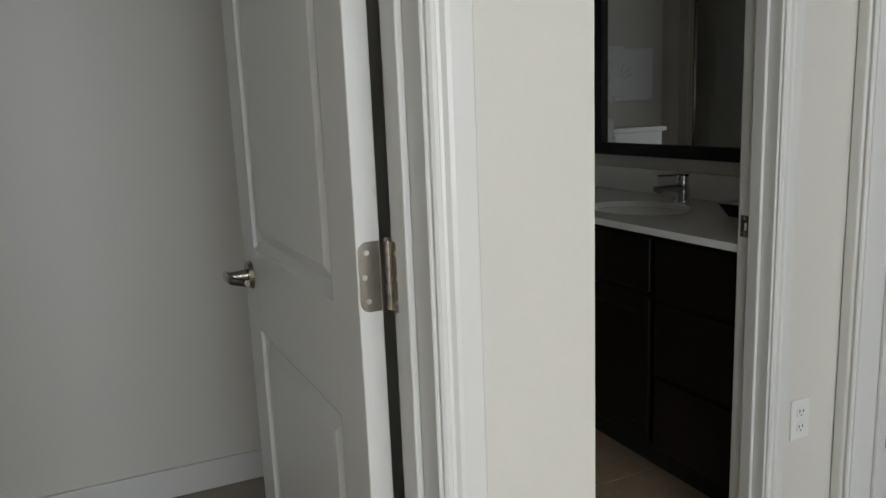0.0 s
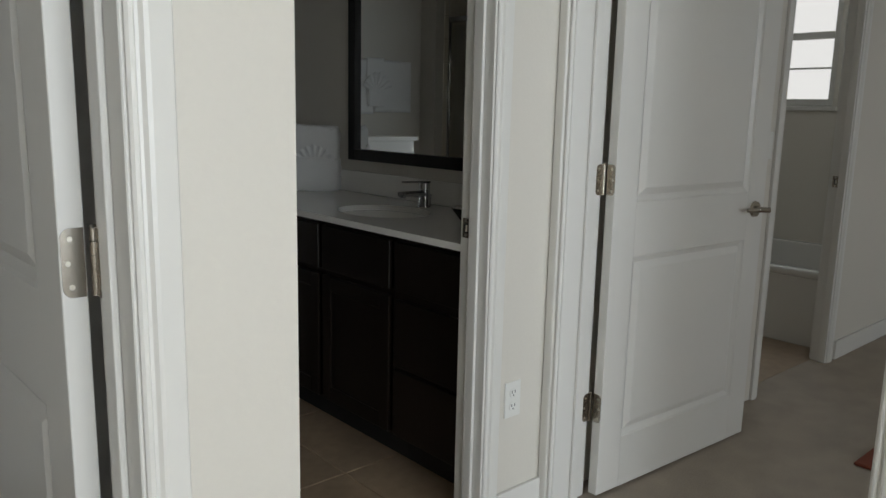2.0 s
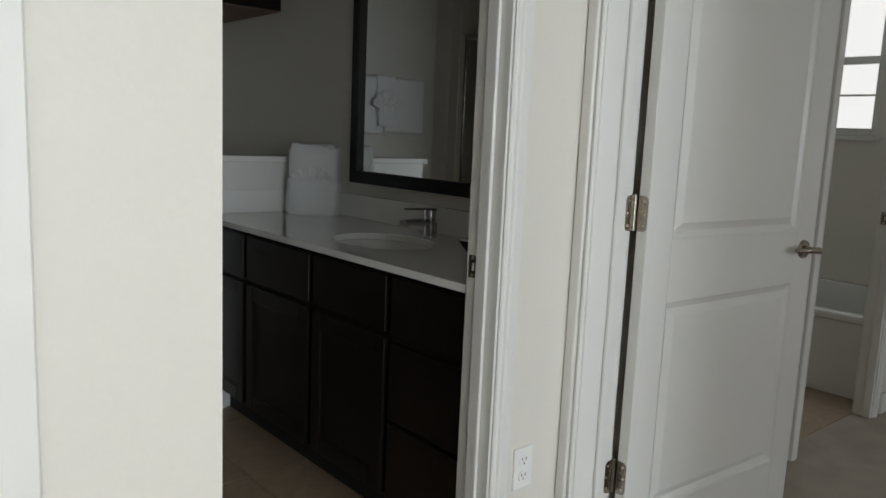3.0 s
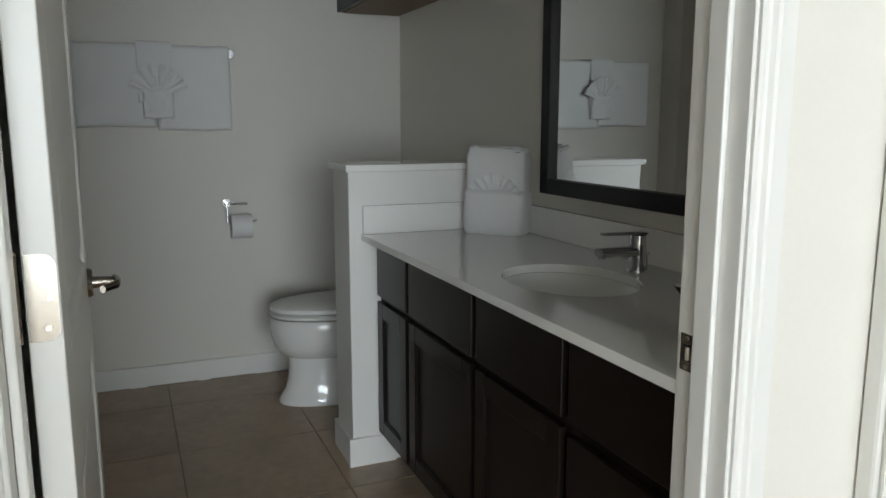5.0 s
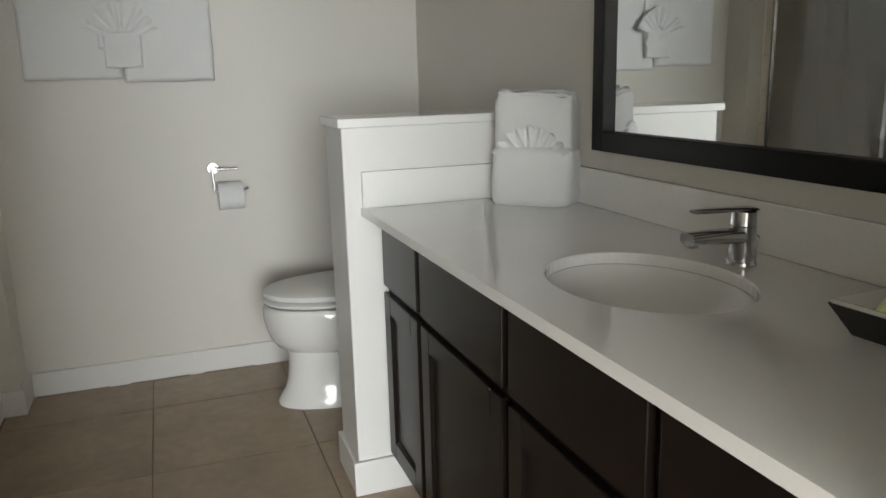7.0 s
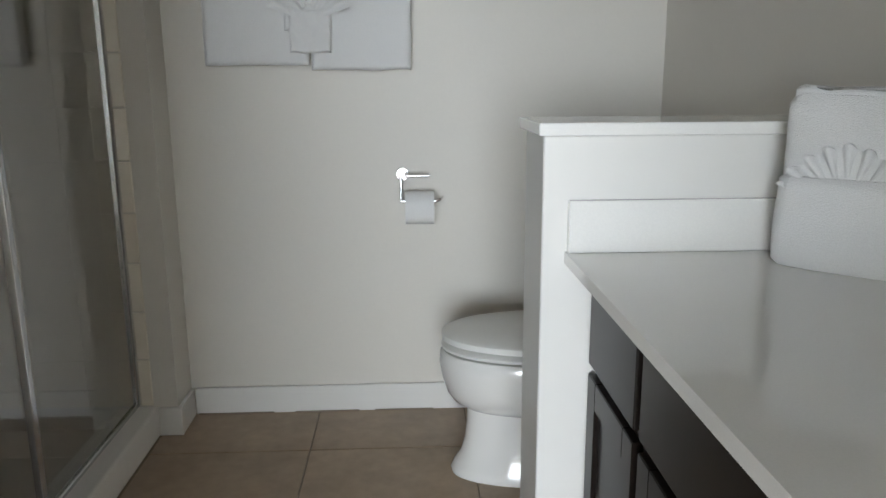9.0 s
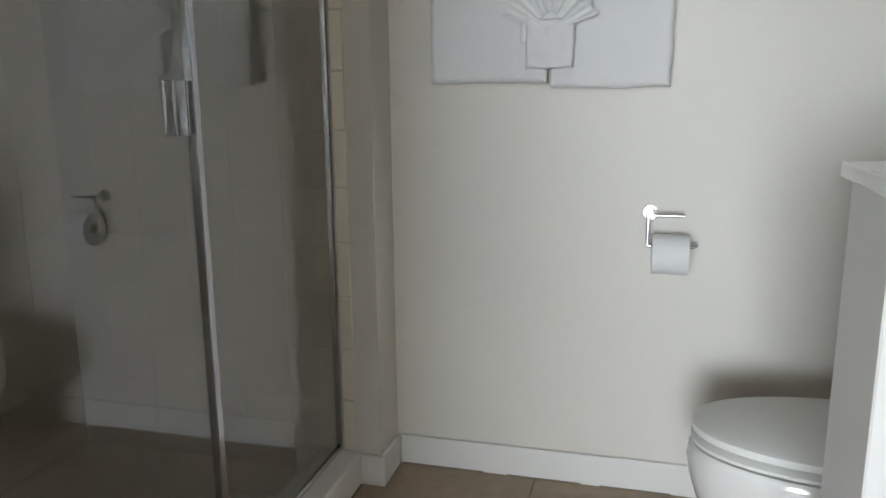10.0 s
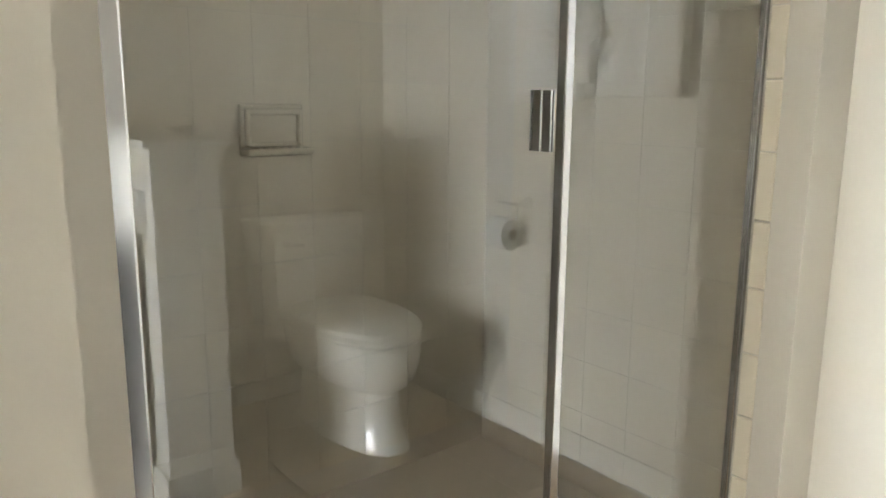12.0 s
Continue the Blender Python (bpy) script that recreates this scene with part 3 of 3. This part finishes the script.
# ---- towels ----
def folded_towel(bm, x0, x1, z0, z1, y, t, seed):
    """A thick folded towel hanging over a bar: a soft slab with uneven hem."""
    nx, nz = 30, 34
    grid = {}
    for s in (0, 1):
        for i in range(nx + 1):
            for j in range(nz + 1):
                u, v = [0.15 * f + 0.85 * (0.5 - 0.5 * math.cos(math.pi * f)) for f in (i / nx, j / nz)]
                e = min(1.0, min(u, 1 - u, v, 1 - v) / 0.05)
                soft = math.sqrt(max(0.0, 1 - (1 - e) ** 2))
                wob = soft * 0.006 * noise.noise(Vector((u * 5 + seed, v * 4, s * 3)))
                yy = y - (t / 2) * soft * (1 if s == 0 else -1) - wob
                xx = x0 + (x1 - x0) * u + 0.003 * noise.noise(Vector((v * 6, seed, 1)))
                zz = z0 + (z1 - z0) * v + 0.004 * noise.noise(Vector((u * 4, seed, 7)))
                grid[s, i, j] = bm.verts.new((xx, yy, zz))
    for s in (0, 1):
        for i in range(nx):
            for j in range(nz):
                q = (grid[s, i, j], grid[s, i + 1, j], grid[s, i + 1, j + 1], grid[s, i, j + 1])
                bm.faces.new(q if s == 0 else q[::-1])
    for i in range(nx):
        for j in (0, nz):
            q = (grid[0, i, j], grid[1, i, j], grid[1, i + 1, j], grid[0, i + 1, j])
            bm.faces.new(q if j == 0 else q[::-1])
    for j in range(nz):
        for i in (0, nx):
            q = (grid[0, i, j], grid[0, i, j + 1], grid[1, i, j + 1], grid[1, i, j])
            bm.faces.new(q if i == 0 else q[::-1])
    return bm


def fan_bm(cx, cy, cz, r, spread, folds, depth):
    """A pleated fan in the x-z plane that faces -y, rising from (cx, cy, cz)."""
    n = folds * 2
    bm = bmesh.new()
    rows = []
    for k, rr in enumerate((0.30, 0.5, 0.7, 0.88, 1.0)):
        row = []
        for layer in (0, 1):
            line = []
            for i in range(n * 5 + 1):
                f = i / (n * 5)
                a = (f - 0.5) * spread
                wave = math.cos(f * n * math.pi)
                fold = math.copysign(abs(wave) ** 0.6, wave)
                rad = r * rr * (1 + (0.045 * fold if k == 4 else 0))
                yy = cy - depth * rr * (0.55 + 0.5 * fold) - (0.012 * rr) + layer * 0.010
                line.append(bm.verts.new((cx + rad * math.sin(a) * 0.92, yy, cz + rad * math.cos(a) * 0.86 - r * 0.12 * abs(math.sin(a)))))
            row.append(line)
        rows.append(row)
    m = n * 5
    for k in range(len(rows) - 1):
        for layer in (0, 1):
            for i in range(m):
                q = (rows[k][layer][i], rows[k][layer][i + 1], rows[k + 1][layer][i + 1], rows[k + 1][layer][i])
                bm.faces.new(q if layer == 0 else q[::-1])
    for k in (0, len(rows) - 1):
        for i in range(m):
            bm.faces.new((rows[k][0][i], rows[k][0][i + 1], rows[k][1][i + 1], rows[k][1][i]))
    for k in range(len(rows) - 1):
        for i in (0, m):
            bm.faces.new((rows[k][0][i], rows[k + 1][0][i], rows[k + 1][1][i], rows[k][1][i]))
    bmesh.ops.recalc_face_normals(bm, faces=bm.faces)
    return bm


bar = thing("towel_bar", "chrome towel bar on round wall mounts", "towel bar")
bm = bmesh.new()
rod(bm, (1.020, 4.222, 1.618), (1.728, 4.222, 1.618), 0.008)
part("bar", bm, CHROME, bar, "", True)
for x in (1.026, 1.722):
    bm = bmesh.new()
    rod(bm, (x, 4.2715, 1.618), (x, 4.262, 1.618), 0.025, 0.022, 28)
    rod(bm, (x, 4.262, 1.618), (x, 4.214, 1.618), 0.009)
    part("mount", bm, CHROME, bar, "", True)

for i, (x0, x1, z0) in enumerate(((1.030, 1.374, 1.272), (1.382, 1.714, 1.256))):
    tw = thing("bath_towel", "white terry bath towel folded over the bar", "towel", "hanging towels")
    bm = folded_towel(bmesh.new(), x0, x1, z0, 1.645, 4.203, 0.034, 3 + i)
    part("front_fold", bm, TOWEL, tw, "", True)
    bm = folded_towel(bmesh.new(), x0 + 0.004, x1 - 0.004, z0 + 0.012, 1.640, 4.243, 0.030, 13 + i)
    part("back_fold", bm, TOWEL, tw, "", True)
ht = thing("hand_towel", "white hand towel folded as a fan in a pocket", "towel")
part("drape", folded_towel(bmesh.new(), 1.300, 1.455, 1.38, 1.655, 4.178, 0.016, 31), TOWEL, ht, "", True)
part("pocket", folded_towel(bmesh.new(), 1.318, 1.452, 1.310, 1.445, 4.162, 0.026, 37), TOWEL, ht, "", True)
part("fan", fan_bm(1.385, 4.160, 1.425, 0.148, 2.5, 7, 0.022), TOWEL, ht, "pleated fan of cloth", True)


def rolled_towel():
    """A bath towel folded and stood upright, with a band and a fan at its front."""
    root = thing("folded_towel", "white bath towel stood upright with a pleated fan", "towel", "", pose(2.472, 2.862, 0.8905, 0, 0, -44) @ Matrix.Diagonal((1, 1, 0.96, 1)))
    def ring(a, b, z, seed, p=0.45, lift=0.0, dx=0.0):
        out = []
        for q in np.linspace(0, 2 * math.pi, 80, endpoint=False):
            c, s = math.cos(q), math.sin(q)
            w = 1 + 0.045 * noise.noise(Vector((c * 1.3 + seed, s * 1.3, z * 7))) + 0.012 * noise.noise(Vector((c * 5 + seed, s * 5, z * 30)))
            up = lift * (0.010 * noise.noise(Vector((c * 1.7 + seed, s * 2, 3.1))) - 0.006 * c)
            out.append(Vector((dx + a * w * math.copysign(abs(c) ** p, c), b * w * math.copysign(abs(s) ** p, s), z + up)))
        return out
    zs = np.linspace(0, 1, 18)
    def prof(z):
        return 1 - 0.07 * max(0, (0.05 - z) / 0.05) ** 2 - 0.10 * max(0, (z - 0.96) / 0.04) ** 2
    part("body", loft([ring(0.113 * prof(z), 0.052 * prof(z), 0.312 * z + 0.0005, 1, 0.45, z, 0.004 * z) for z in zs]), TOWEL, root, "", True)
    for k, (yy, hh) in enumerate(((-0.026, 0.322), (0.004, 0.326), (0.030, 0.318))):
        part("top_fold", loft([[v + Vector((0, yy, 0)) for v in ring(0.106 * prof(z), 0.013 * prof(z), 0.26 + (hh - 0.26) * z, 9 + k, 0.6, z, 0.003)] for z in zs]), TOWEL, root, "", True)
    part("band", loft([ring((0.117 + 0.004 * math.sin(z * 3)) * prof(z), (0.070 + 0.006 * math.sin(z * 3)) * prof(z), 0.168 * z + 0.0002, 5, 0.5, 0.6 * z) for z in zs]), TOWEL, root, "", True)
    part("fan", fan_bm(0.0, -0.040, 0.118, 0.128, 2.25, 8, 0.016), TOWEL, root, "pleated fan of cloth", True)


rolled_towel()


# ---- toilet ----
def toilet():
    root = thing("toilet", "white two-piece elongated porcelain toilet, lid closed", "toilet", "", pose(2.585, 3.80, 0, 0, 0, 180) @ Matrix.Diagonal((1.02, 1.05, 1.03, 1)))
    # local x runs from the wall to the bowl's tip
    def egg(x0, x1, w, z, n=44, back=0.55):
        out = []
        for a in np.linspace(0, 2 * math.pi, n, endpoint=False):
            c, s = math.cos(a), math.sin(a)
            cx = x0 + (x1 - x0) * 0.42
            rx = (x1 - cx) if c > 0 else (cx - x0)
            p = 1.0 if c > 0 else back
            out.append(Vector((cx + rx * math.copysign(abs(c) ** p, c), w * math.copysign(abs(s) ** (0.9 if c > 0 else 0.75), s), z)))
        return out
    rings = [egg(0.16, 0.748, 0.136, 0.0005), egg(0.16, 0.750, 0.137, 0.014), egg(0.16, 0.738, 0.131, 0.034), egg(0.16, 0.718, 0.120, 0.065),
             egg(0.16, 0.706, 0.113, 0.11), egg(0.16, 0.700, 0.110, 0.17), egg(0.16, 0.700, 0.110, 0.212), egg(0.16, 0.704, 0.116, 0.216),
             egg(0.16, 0.738, 0.146, 0.236), egg(0.16, 0.762, 0.168, 0.268), egg(0.15, 0.777, 0.181, 0.315), egg(0.14, 0.784, 0.187, 0.360),
             egg(0.14, 0.782, 0.187, 0.388), egg(0.14, 0.772, 0.181, 0.398)]
    part("bowl", loft(rings), PORC, root, "", True)
    for nm, z0, z1, k in (("seat", 0.4065, 0.4235, -0.006), ("lid", 0.4315, 0.457, -0.004)):
        part(nm, loft([egg(0.20, 0.764 - k, 0.178 - k, z0), egg(0.20, 0.772 - k, 0.184 - k, z0 + 0.004), egg(0.20, 0.772 - k, 0.184 - k, z1 - 0.006), egg(0.205, 0.760 - k, 0.174 - k, z1)]), PLASTIC, root, "", True)
    part("seat_hinge", box(0.225, 0.262, -0.09, 0.09, 0.3985, 0.4305, 0.004, 2), PLASTIC, root)
    part("bumper", box(0.70, 0.72, -0.05, 0.05, 0.3985, 0.4064, 0.001), PLASTIC, root)
    part("bumper", box(0.70, 0.72, -0.05, 0.05, 0.4236, 0.4314, 0.001), PLASTIC, root)
    part("tank", loft([[Vector((x, y, z)) for x, y in ((0.02, -w), (0.19 + e, -w), (0.215 + e, -w + 0.025), (0.215 + e, w - 0.025), (0.19 + e, w), (0.02, w))] for z, w, e in ((0.36, 0.195, -0.01), (0.40, 0.205, 0.0), (0.74, 0.222, 0.01))]), PORC, root, "", True)
    part("tank_lid", box(0.012, 0.236, -0.233, 0.233, 0.7405, 0.775, 0.010, 3), PORC, root, "", True)
    bm = bmesh.new()
    rod(bm, (0.225, 0.150, 0.69), (0.243, 0.150, 0.69), 0.012)
    rod(bm, (0.240, 0.150, 0.69), (0.244, 0.085, 0.682), 0.006, 0.008)
    part("flush_lever", bm, CHROME, root, "chrome flush lever", True)


toilet()


# ---- paper holder ----
ph = thing("toilet_paper_holder", "chrome wall-mounted toilet paper holder", "paper holder")
hx, hz = 1.678, 0.896
bm = bmesh.new()
rod(bm, (hx, 4.2715, hz), (hx, 4.262, hz), 0.024, 0.022, 28)
rod(bm, (hx, 4.262, hz), (hx, 4.205, hz), 0.009)
part("mount", bm, CHROME, ph, "", True)
bm = bmesh.new()
rod(bm, (hx - 0.004, 4.210, hz), (hx + 0.092, 4.210, hz), 0.0055)
part("top_arm", bm, CHROME, ph, "", True)
bm = bmesh.new()
rod(bm, (hx - 0.006, 4.210, hz + 0.004), (hx - 0.006, 4.204, hz - 0.088), 0.005)
rod(bm, (hx - 0.006, 4.204, hz - 0.088), (hx + 0.120, 4.204, hz - 0.088), 0.005)
rod(bm, (hx + 0.118, 4.204, hz - 0.089), (hx + 0.133, 4.201, hz - 0.080), 0.005)
part("roll_arm", bm, CHROME, ph, "", True)
roll = thing("toilet_paper_roll", "full roll of white toilet paper", "paper roll")
bm = bmesh.new()
def tube(bm, x0, x1, y, z, r0, r1, n=40):
    rs = [[(x, y + r * math.cos(a), z + r * math.sin(a)) for a in np.linspace(0, 2 * math.pi, n, endpoint=False)] for x, r in ((x0, r0), (x0, r1), (x1, r1), (x1, r0), (x0, r0))]
    vs = [[bm.verts.new(p) for p in q] for q in rs[:4]]
    vs.append(vs[0])
    for a, b in zip(vs, vs[1:]):
        for j in range(n):
            bm.faces.new((a[j], a[(j + 1) % n], b[(j + 1) % n], b[j]))
    bmesh.ops.recalc_face_normals(bm, faces=bm.faces)
    return bm
part("paper", tube(bm, hx + 0.008, hx + 0.108, 4.204, hz - 0.111, 0.021, 0.058), PAPER, roll, "", True)
part("core", tube(bmesh.new(), hx + 0.009, hx + 0.107, 4.204, hz - 0.111, 0.0195, 0.0208), mat("cardboard", (0.35, 0.25, 0.16), 0.9, grain=0.2), roll, "cardboard core", True)


# ---- shower ----
GX = 0.735
pan = thing("shower_pan", "off-white acrylic shower pan with raised curb", "shower pan")
part("pan_floor", box(-0.248, 0.675, 2.574, 4.1, -0.001, 0.028, 0.004), ACRYL, pan)
part("curb", box(0.676, 0.812, 2.574, 4.1, 0.0005, 0.110, 0.010, 3), ACRYL, pan)
bm = bmesh.new()
rod(bm, (0.2, 3.3, 0.0282), (0.2, 3.3, 0.031), 0.05, 0.048, 28)
part("drain_cover", bm, CHROME, pan, "chrome drain cover", True)

enc = thing("shower_enclosure", "clear glass shower enclosure with chrome trim", "shower door")
p = part("fixed_glass", box(GX - 0.003, GX + 0.003, 3.410, 4.086, 0.128, 1.93), GLASS, enc, "clear fixed glass panel")
p.visible_shadow = False
p = part("door_glass", box(GX - 0.003, GX + 0.003, 2.610, 3.396, 0.128, 1.93), GLASS, enc, "clear glass door")
p.visible_shadow = False
part("stile", box(GX - 0.011, GX + 0.014, 3.389, 3.413, 0.1105, 1.93, 0.003, 2), CHROME, enc)
part("wall_channel", box(GX - 0.016, GX + 0.032, 2.573, 2.606, 0.1105, 1.95, 0.004, 2), CHROME, enc)
part("wall_channel", box(GX - 0.011, GX + 0.011, 4.084, 4.0985, 0.1105, 1.95, 0.002), CHROME, enc)
part("bottom_track", box(GX - 0.012, GX + 0.012, 2.607, 4.083, 0.1105, 0.127, 0.003), CHROME, enc)
part("header", box(GX - 0.018, GX + 0.018, 2.573, 4.099, 1.951, 1.99, 0.004), CHROME, enc)
for x0, x1 in ((GX + 0.004, GX + 0.028), (GX - 0.028, GX - 0.004)):
    bm = box(x0, x1, 3.340, 3.346, 1.165, 1.276, 0.001)
    cube(bm, x0 if x0 < GX else x1 - 0.004, x0 + 0.004 if x0 < GX else x1, 3.337, 3.349, 1.165, 1.276, 0.001)
    part("door_pull", bm, CHROME, enc, "chrome flat pull", False)

# ceramic soap dish on the back wall
cd = thing("ceramic_soap_dish", "beige ceramic soap dish set in shower tile", "soap dish", "", pose(-0.2445, 3.285, 1.100, 0, 0, 90))
part("backplate", box(-0.095, 0.095, -0.012, 0.0, 0.0, 0.145, 0.010, 3), STILE, cd, "", True)
bm = bmesh.new()
cube(bm, -0.075, 0.075, -0.024, -0.0125, 0.028, 0.040, 0.004, 2)
cube(bm, -0.085, -0.070, -0.032, -0.0125, 0.030, 0.130, 0.007, 3)
cube(bm, 0.070, 0.085, -0.032, -0.0125, 0.030, 0.130, 0.007, 3)
cube(bm, -0.085, 0.085, -0.032, -0.0125, 0.114, 0.132, 0.007, 3)
part("raised_rim", bm, STILE, cd, "", True)
part("tray", box(-0.100, 0.100, -0.070, -0.0125, 0.006, 0.026, 0.008, 3), STILE, cd, "", True)
for i in range(6):
    part("tray_rib", box(-0.066 + i * 0.024, -0.054 + i * 0.024, -0.066, -0.028, 0.0262, 0.030, 0.0015), STILE, cd)


# ---- small fixtures ----
def outlet(m, label):
    root = thing("power_outlet", label, "outlet", "", m)
    part("cover_plate", box(-0.035, 0.035, -0.006, 0.0, -0.058, 0.058, 0.003, 2), PLASTIC, root)
    for z in (-0.022, 0.022):
        bm = bmesh.new()
        rod(bm, (0, -0.006, z), (0, -0.0078, z), 0.0165, 0.016, 24)
        s = part("socket", bm, PLASTIC, root)
        for x in (-0.0065, 0.0065):
            part("slot", box(x - 0.0012, x + 0.0012, -0.0086, -0.0079, z - 0.001, z + 0.008), SLOT, s)
        bm = bmesh.new()
        rod(bm, (0, -0.0079, z - 0.008), (0, -0.0086, z - 0.008), 0.0025, None, 12)
        part("ground_hole", bm, SLOT, s)
    return root


outlet(pose(2.122, 1.1898, 0.407), "white duplex power outlet on the wall")
sw = thing("light_switch", "white rocker light switch beside the door frame", "switch", "", pose(3.70, 1.1998, 1.17))
part("cover_plate", box(-0.035, 0.035, -0.006, 0.0, -0.058, 0.058, 0.003, 2), PLASTIC, sw)
part("rocker", box(-0.016, 0.016, -0.010, -0.0065, -0.033, 0.033, 0.002), PLASTIC, sw)


# ---- tub room and bedroom ----
tub = thing("bathtub", "white alcove bathtub with rounded rim", "bathtub")
part("apron", box(4.80, 4.84, 1.278, 3.29, 0.0045, 0.40, 0.004), PORC, tub)
part("rim", box(4.785, 4.87, 1.278, 3.29, 0.4005, 0.445, 0.016, 3), PORC, tub, "", True)
part("back_rim", box(5.43, 5.498, 1.278, 3.29, 0.30, 0.50, 0.012, 3), PORC, tub, "", True)
part("tub_floor", box(4.841, 5.43, 1.278, 3.29, 0.0045, 0.12), PORC, tub)
rug = thing("area_rug", "rust red woven area rug on the carpet", "rug")
part("rug_field", box(3.42, 5.2, -1.2, 0.62, 0.0005, 0.014, 0.004), RUG, rug)

# ---- tiles ----
def tile_mesh(name, w, h, t, material, bevel):
    bm = box(-w / 2, w / 2, -h / 2, h / 2, 0, t, bevel)
    me = bpy.data.meshes.new(name)
    bm.to_mesh(me)
    bm.free()
    me.materials.append(material)
    return me


TX, TY = 0.545, 0.545
ftile = tile_mesh("floor_tile", TX - 0.005, TY - 0.005, 0.007, FTILE, 0.0012)
for i in range(-1, 3):
    for j in range(-4, 2):
        x0, y0 = 1.352 + i * TX, 3.405 + j * TY
        if x0 + TX < 0.95 or y0 + TY < 1.30:
            continue
        cx0, cx1 = max(x0, 0.814 if y0 > 2.5 else 0.932), min(x0 + TX, 2.599)
        cy0, cy1 = max(y0, 1.277), min(y0 + TY, 4.271)
        if cx1 - cx0 < 0.02 or cy1 - cy0 < 0.02:
            continue
        me = ftile if (cx1 - cx0 > TX - 1e-4 and cy1 - cy0 > TY - 1e-4) else tile_mesh("floor_tile", cx1 - cx0 - 0.005, cy1 - cy0 - 0.005, 0.007, FTILE, 0.0012)
        piece("tile", me, floor_bath, Matrix.Translation(((cx0 + cx1) / 2, (cy0 + cy1) / 2, -0.0055)))
piece("tile", tile_mesh("floor_tile", 0.115, 0.352, 0.007, FTILE, 0.0012), floor_bath, Matrix.Translation((0.8725, 2.681, -0.0055)))

TP = 0.1715
stile = tile_mesh("shower_tile", TP - 0.0022, TP - 0.0022, 0.0016, STILE, 0.0004)
lining = struct("shower_lining", box(-0.2498, -0.2475, 2.574, 4.1, 0.03, 2.3), SGROUT, "glossy beige square shower tiles with pale grout", "tile wall")
lining_far = struct("shower_lining_far", box(-0.2470, 0.7345, 4.0992, 4.1015, 0.112, 2.3), SGROUT, "glossy beige square shower tiles with pale grout", "tile wall")
for i in range(8):
    for k in range(12):
        piece("tile", stile, lining, Matrix.Translation((-0.2476, 4.097 - TP * (i + 0.5), 0.1105 + TP * (k + 0.5))) @ pose(0, 0, 0, 0, 90, 0))
for i in range(6):
    for k in range(12):
        cx = 0.742 - TP * (i + 0.5)
        if cx - TP / 2 < -0.26:
            continue
        piece("tile", stile, lining_far, Matrix.Translation((cx, 4.0993, 0.1105 + TP * (k + 0.5))) @ pose(0, 0, 0, 90, 0, 0))
edge = tile_mesh("edge_tile", 0.044, TP - 0.003, 0.007, STILE, 0.003)
for k in range(12):
    piece("edge_tile", edge, lining_far, Matrix.Translation((0.7725, 4.1015, 0.1105 + TP * (k + 0.5))) @ pose(0, 0, 0, 90, 0, 0))
